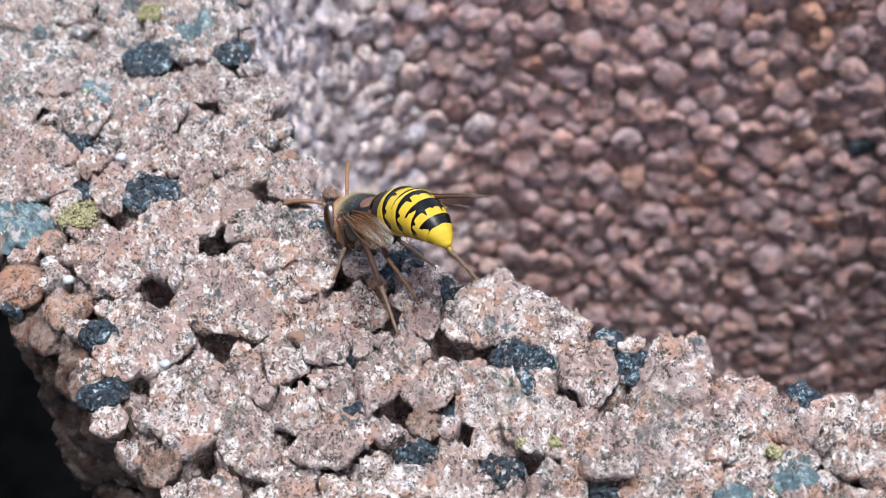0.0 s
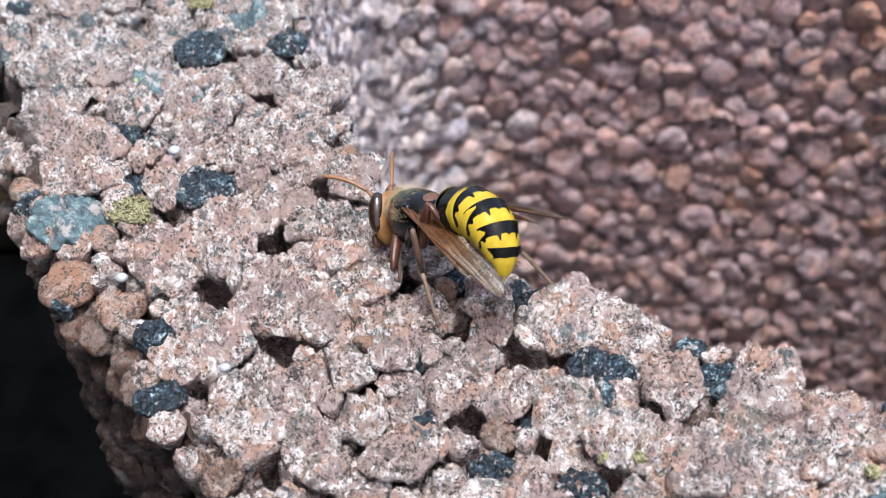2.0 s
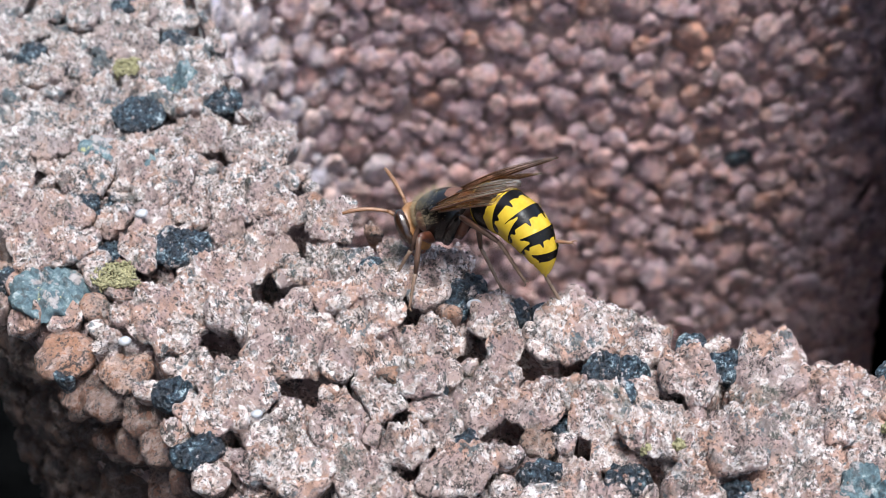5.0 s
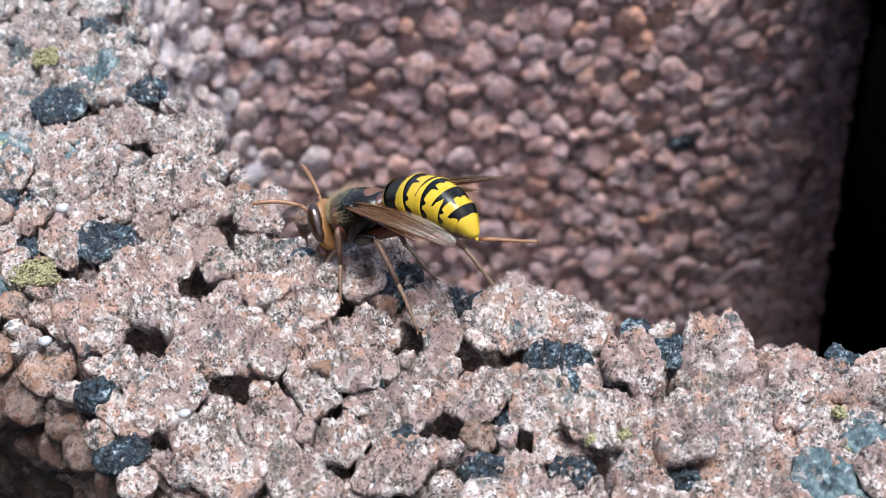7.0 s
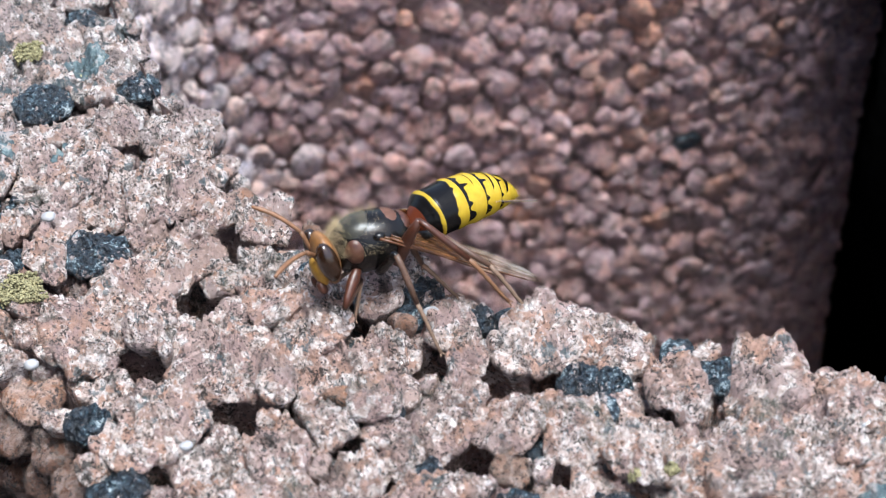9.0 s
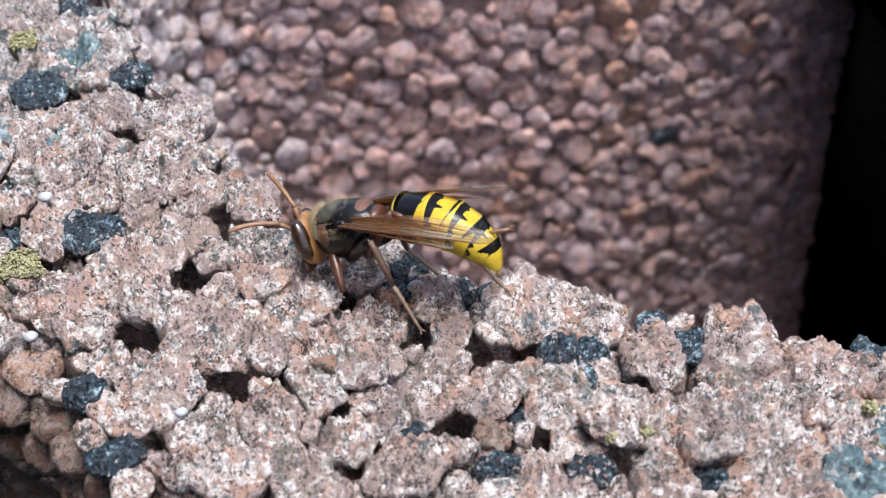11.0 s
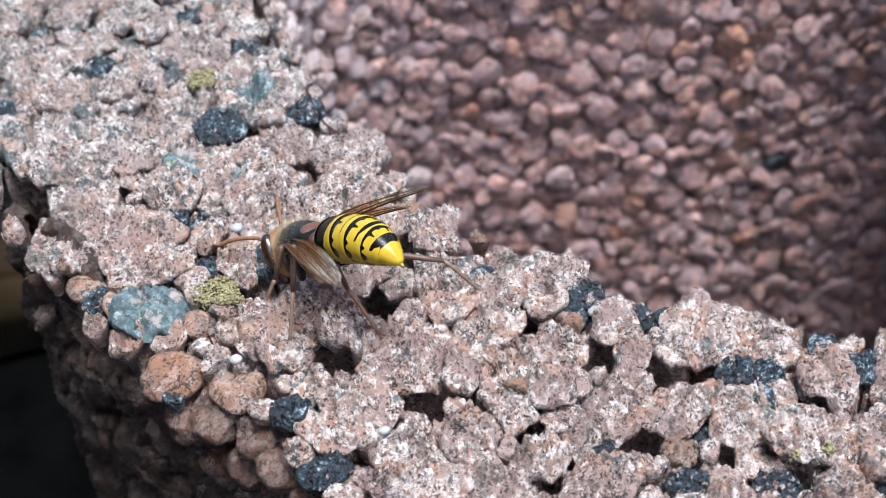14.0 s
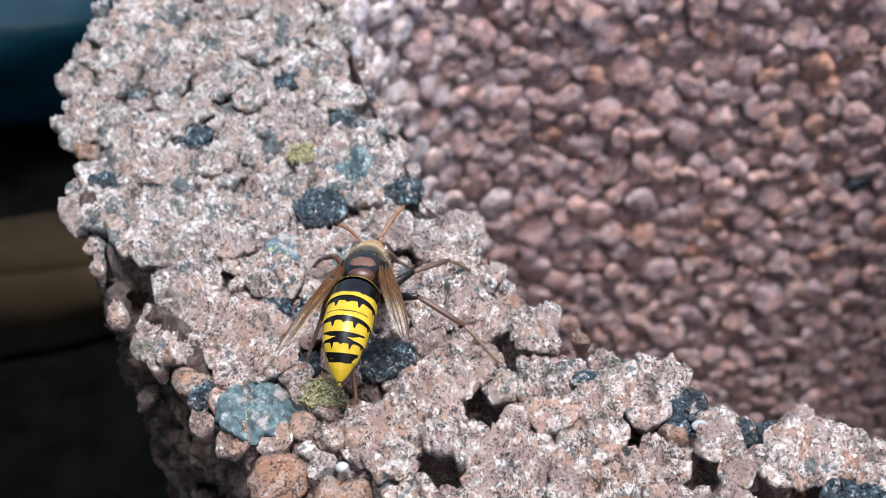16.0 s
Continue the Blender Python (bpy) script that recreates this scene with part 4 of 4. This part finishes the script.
# ---- what moves: seconds, waist in millimetres, heading, pitch and lean in degrees ----
BODY = [
    (0, 18.9, -12.5, 7.9, 131.7, -26.5, 14.9), (0.5, 18.7, -11.3, 7.9, 145.7, -24, 17), (1, 18.6, -11.3, 7.8, 150.9, -23.8, 27.4),
    (1.5, 17.9, -12, 7.9, 147.8, -21.3, 24.7), (2, 17.9, -12, 7.9, 143.4, -18.9, 29.7), (2.5, 18.1, -10.8, 8.8, 145.3, -23.6, 17.2),
    (3, 21.7, -6.2, 8.3, 165.7, -27.1, 24.5), (5.5, 20.6, -6.6, 8.7, 145.6, -29.9, 18.6), (6, 19.9, -6.5, 8.1, 147.1, -26.2, 19.7),
    (6.5, 20.3, -7.3, 7.7, 149.1, -25.7, 15.8), (7, 19.2, -7.9, 7.8, 146.9, -23.9, 27.4), (7.5, 19, -9.4, 7.8, 143.1, -20.8, 32.1),
    (8, 19.7, -8.7, 8.3, 151.6, -19.4, 20.7), (8.5, 19.9, -7.4, 8, 153.1, -24.2, 11.9), (9, 18.9, -7.8, 6.9, 190, 1, 15),
    (11.5, 17.5, -11.7, 8.3, 149.1, -21.6, 20.3), (12, 18.5, -9.4, 8.6, 154, -18.1, 23.6), (12.5, 17.3, -9.8, 7.8, 159.8, -6.2, 21),
    (13, 5, -9.5, 7.6, 183.6, 7.7, -8.4), (13.5, -4.3, -8.5, 8.4, 141.8, -15.1, 10.8), (14, -7, -4.2, 7.8, 126.3, -29, 12.8),
    (14.5, -7, -1.8, 8, 129.1, -9.7, 7.6), (15, -10.5, 1.8, 8.2, 108.1, -6.7, 7), (15.5, -12.3, 9.6, 8.2, 82.5, -23.5, 5.5),
    (16, -13.6, 7.4, 8.3, 78.1, -23, 3.9),
]
# abdomen against the body: sideways, up, and how far it curls under
ABDOMEN = [
    (0, 1.6, -5.6, 67.9), (0.5, -7.9, -13.5, 66.3), (1, -17.4, -21.8, 63.7), (1.5, -8.2, -25.5, 92.9), (2, -9.3, -21.9, 108.3),
    (2.5, 1.8, -39.2, 93.5), (3, -16.7, -39.4, 116.5), (5.5, -7.9, -44.1, 85.3), (6, -3.5, -22.1, 70.4), (6.5, -0.4, -26.8, 79.6),
    (7, -14.1, -15.7, 69.9), (7.5, -12.7, -20.6, 83.9), (8, -4.1, -35, 93.9), (8.5, -6.7, -39.1, 87.3), (9, 18, -8, 33), (11.5, -5.3, -36, 93.1),
    (12, -2.3, -40.8, 102.8), (12.5, -16.2, -17.3, 48), (13, 7.9, -25.5, 36.4), (13.5, -0.4, -26.6, 64.6), (14, -0.5, -6.7, 47.6),
    (14.5, 0.3, -15.8, 57.3), (15, 3.6, -18.3, 53.5), (15.5, -0.9, -27.5, 59.4), (16, -3.1, -27.9, 54.2),
]
# wings against the body: bearing, rise
WING_LEFT = [
    (0, 166, -2), (0.5, 170, -12), (1, 162, -21), (1.5, 174, -22), (2, 172, -22), (2.5, 162, -22), (3, 171, 7), (5.5, 159, 4), (6, 167, 8),
    (6.5, 172, 1), (7, 160, -15), (7.5, 167, -20), (8, 165, -13), (8.5, 153, 7), (9, 179, -32), (11.5, 166, -4), (12, 172, -4), (12.5, 161, 8),
    (13, 191, -26), (13.5, 165, 1), (14, 162, -8), (14.5, 170, 2), (15, 180, -7), (15.5, 165, -5), (16, 163, -15),
]
WING_RIGHT = [
    (0, 188, 5), (0.5, 181, 2), (1, 176, 0), (1.5, 180, 1), (2, 180, 1), (2.5, 177, 0), (3, 163, 6), (5.5, 168, 6), (6, 169, 5), (6.5, 172, 3),
    (7, 174, 1), (7.5, 174, 0), (8, 171, 6), (8.5, 171, 4), (9, 177, -10), (11.5, 168, 5), (12, 166, 5), (12.5, 240, 15), (13, 195, -20),
    (13.5, 175, 11), (14, 189, 11), (14.5, 179, 11), (15, 186, 1), (15.5, 189, 1), (16, 194, -4),
]
# where the feet stand or reach to, in millimetres
FEET = {
    "LF": [(0, 12.2, -12.7, 0.3), (2, 12.1, -12.6, 0.3), (2.5, 12.3, -12.3, 0.3), (12.2, 12.3, -12.3, 0.3), (12.4, 9.7, -14.6, 0.3), (12.6, 9.7, -14.6, 0.3), (12.9, -2.4, -11.7, 0.3), (13.1, -2.4, -11.7, 0.3), (13.4, -12.5, -9.2, 0.3), (13.7, -12.5, -9.2, 0.3), (14.1, -16, -2.5, 0.3), (14.5, -18, 1, 1.5), (15.1, -21, 13, 0.3), (15.6, -19, 21, 0.3), (16, -19, 20, 0.3)],
    "RF": [(0, 11.5, -6.5, -0.5), (12.4, 10.5, -6, -0.5), (12.7, 3, -5, 0), (13, -4, -4, 0), (13.4, -8, 3, 0), (14, -10.5, 8.5, 0), (14.7, -10, 11.5, 0), (15.2, -8, 17, 0.3), (15.6, -7, 18, 0.3), (16, -7.6, 17.5, 0.3)],
    "LM": [(0, 19.9, -21.3, 0.3), (0.6, 19.6, -21.3, 0.3), (1.6, 19.7, -21.5, 0.3), (1.8, 18, -19, 2), (2, 16.5, -18.8, 0.3), (2.2, 16.5, -18.8, 0.3), (2.5, 21.4, -16.6, 6.8), (2.8, 24, -15.3, 0.3), (3.2, 24, -15.1, 0.3), (5.2, 25.1, -14.5, 4.5), (5.6, 25.1, -14.5, 5), (6.3, 25.7, -16.4, 0.3), (6.6, 25.7, -16.4, 0.3), (6.8, 22, -18, 1.5), (7, 19.6, -18.6, 0.3), (12.55, 19.6, -18.6, 0.3), (12.9, 5, -15, 1), (13.2, 2, -16, 0.3), (13.4, -0.4, -17.3, 0.3), (13.6, -0.4, -17.3, 0.3), (14, -12.6, -9.6, 0.3), (14.3, -14, -9, 0.3), (14.6, -16, -5, 0.3), (15, -16.3, -2.1, 0.3), (15.4, -19, 6, 0.3), (16, -21, 5, 0.3)],
    "RM": [(0, 23, -10, -1), (12.3, 22.7, -10.3, -1), (12.7, 12, -4, -0.5), (13, 4, 0, 0), (13.5, -2, 4, 0), (14, 0, 7, 0), (14.5, 2, 9, -0.5), (15, 2.9, 10.3, -0.5), (15.5, 2.1, 10.4, -0.5), (15.75, 1, 13, 1.5), (16, 0, 15.6, -0.5)],
    "LH": [(0, 22, -17, 0.3), (0.5, 21.5, -17, 0.3), (0.9, 31.9, -20.6, 5.2), (1.5, 29.6, -20.6, 6.4), (2, 25, -18.5, 8), (2.5, 30.2, -20.3, 7.4), (3, 34.6, -18.1, 6), (5.5, 29, -14.4, 10.3), (6.2, 25, -14, 6), (6.6, 25, -14, 5.5), (7, 32.6, -17.2, 8.7), (7.5, 30, -17, 8), (8, 32.2, -17.3, 10.2), (8.5, 30.7, -18.5, 7.4), (8.9, 27, -15, 2), (9.5, 27, -15, 1), (11.5, 29.7, -17.4, 13.5), (12, 30.8, -17.9, 10.8), (12.3, 25.6, -15, 0.3), (12.6, 25.6, -15, 0.3), (13, 10.4, -11.4, 14.8), (13.4, 5, -14, 0.3), (14, -3, -11, 0.3), (14.7, -8, -9, 0.3), (15.2, -14, -4, 0.3), (15.5, -15.1, -1.4, 0.3), (16, -16, -3, 0.3)],
    "RH": [(0, 28.9, -15, 0.2), (12.3, 28.8, -15, 0.2), (12.75, 18, -9, 0), (13.1, 12, -7, 0), (13.6, 9, -7.4, 0.2), (14, 8.9, -7.5, 0.2), (14.5, 9.2, -7.4, 0.2), (14.8, 3.5, -2, 1), (15, 3.1, -1.6, 0.2), (15.5, 0.9, 0.3, 0.2), (16, 0.4, 0.1, 0.2)],
}
# how much a raised hind leg is stretched out
TRAIL = [(0, 0), (0.6, 0), (0.9, 1), (8.6, 1), (8.9, 0), (9.8, 0), (11, 1), (12.1, 1), (12.4, 0), (12.8, 1), (13.1, 1), (13.4, 0), (16, 0)]


def between(rows, t, turning=()):
    """The row at t, on a line between its neighbours."""
    ts = [r[0] for r in rows]
    out = []
    for c in range(1, len(rows[0])):
        col = np.array([r[c] for r in rows], float)
        if c in turning:
            col = np.degrees(np.unwrap(np.radians(col)))
        out.append(float(np.interp(t, ts, col)))
    return out


def body_pose(t):
    x, y, z, yaw, pitch, lean = between(BODY, t, (4,))
    return pose(x * MM, y * MM, z * MM, lean, -pitch, yaw)


def aim(origin, way, up=(0, 0, 1)):
    """A pose at origin, in metres, whose x axis runs along way."""
    x = Vector(way).normalized()
    y = Vector(up).cross(x)
    y = y.normalized() if y.length > 1e-3 else Vector((0, 1, 0))
    z = x.cross(y)
    return Matrix.Translation(origin) @ Matrix((x, y, z)).transposed().to_4x4()


def bent_leg(hip, foot, lf, lt, ls, up, trailing):
    """Knee and ankle for a foot, all in body space and metres."""
    hip, foot = Vector(hip), Vector(foot)
    way = foot - hip
    flat = (way - up * way.dot(up)).normalized()
    lean = (flat * -0.62 + up * 0.78) * (1 - trailing) + way.normalized() * -trailing
    ankle = foot + lean.normalized() * ls
    d = ankle - hip
    far = min(max(d.length, abs(lf - lt) * 1.15), (lf + lt) * 0.985)
    d = d.normalized() * far
    ankle = hip + d
    c = (lf * lf + far * far - lt * lt) / (2 * lf * far)
    bend = up * 0.55 + flat * 0.7
    bend = (bend - d.normalized() * bend.dot(d.normalized())).normalized()
    knee = hip + d.normalized() * lf * c + bend * lf * math.sqrt(max(0, 1 - c * c))
    return knee, ankle


def motions():
    walk(hornet, [(r[0], body_pose(r[0])) for r in BODY])
    rows = [[] for _ in SEGMENTS]
    for t, side, up, curl in ABDOMEN:
        bend = curl / 5
        m, chain = Matrix.Identity(4), []
        for k, (s0, _, _, _) in enumerate(SEGMENTS):
            if k:
                m = m @ Matrix.Translation((-ABD_LEN * (s0 - SEGMENTS[k - 1][0]) * HM, 0, 0)) @ pose(0, 0, 0, 0, -bend, 0)
            chain.append(m.copy())
        tip = m @ Vector((-ABD_LEN * 0.14 * HM, 0, 0))
        droop = math.degrees(math.atan2(-tip.z, -tip.x))
        rows[0].append((t, pose(0.3 * HM, 0, 0.1 * HM, 0, up + droop, side)))
        for k in range(1, 6):
            rows[k].append((t, chain[k]))
    for ob, r in zip([abdomen, *segments], rows):
        walk(ob, r)
    for tag, rows, side in (("L", WING_LEFT, 1), ("R", WING_RIGHT, -1)):
        root = Vector((3.4, side * 2.3, 1.2)) * HM
        for key, lag, shift in ((tag, 0.0, Vector((0, 0, 0))), (tag + "h", side * -3.0, Vector((-1.0, 0, -0.25)) * HM)):
            out = []
            for t, az, rise in rows:
                a, e = radians(az + lag), radians(rise - (3 if lag else 0))
                way = (math.cos(e) * math.cos(a), math.cos(e) * math.sin(a), math.sin(e))
                out.append((t, aim(root + shift, way, (0, 0, 1)) @ pose(0, 0, 0, side * 25, 0, 0)))
            walk(wings[key], out)
    walk(head, [(t, pose(HEAD_AT.x * HM, 0, HEAD_AT.z * HM, roll, nod, turn)) for t, roll, nod, turn in
                [(0, 0, -8, 0), (1.5, 4, -10, 4), (3, 0, -6, 0), (6, 0, -8, 2), (8.5, 0, -8, 3), (9, -4, -4, 8), (11.5, 0, -8, 8), (12.5, 4, -2, 14), (13.5, 0, -4, 0), (15, 0, 0, -4), (16, 0, 4, 0)]])
    for k, an in enumerate(antennae):
        side = 1 - 2 * k
        walk(an, [(t, pose(1.55 * HM, side * 0.55 * HM, 0.4 * HM, 0, dip - 34 + side * 14, side * 34 + sway)) for t, dip, sway in
                  [(0, 24, 0), (1, 12, 6), (2, 14, -4), (3, 14, 5), (5.5, 8, 0), (6.5, 15, 8), (7.5, 10, -4), (8.5, 12, 5), (9, 18, 0), (11.5, 16, -5), (12.5, 30, 10), (13.5, 20, 0), (14.5, 26, 6), (15.5, 20, -6), (16, 16, 4)]])
    ticks = [0.25 * k for k in range(65)]
    for tag, (hip, lf, lt, ls) in LEGS.items():
        rows = ([], [], [])
        for t in ticks:
            m = body_pose(t)
            back = m.inverted()
            foot = back @ (Vector(between(FEET[tag], t)) * MM)
            trailing = between(TRAIL, t)[0] if tag == "LH" else 0.0
            up = (back.to_3x3() @ Vector((0, 0, 1))).normalized()
            h = Vector(hip) * HM
            knee, ankle = bent_leg(h, foot, lf * HM, lt * HM, ls * HM, up, trailing)
            thigh = aim(h, knee - h, up)
            inv = thigh.inverted()
            rows[0].append((t, thigh))
            rows[1].append((t, inv @ aim(knee, ankle - knee, up)))
            rows[2].append((t, inv @ aim(ankle, foot - ankle, up)))
        for ob, r in zip(legs[tag], rows):
            walk(ob, r)


motions()
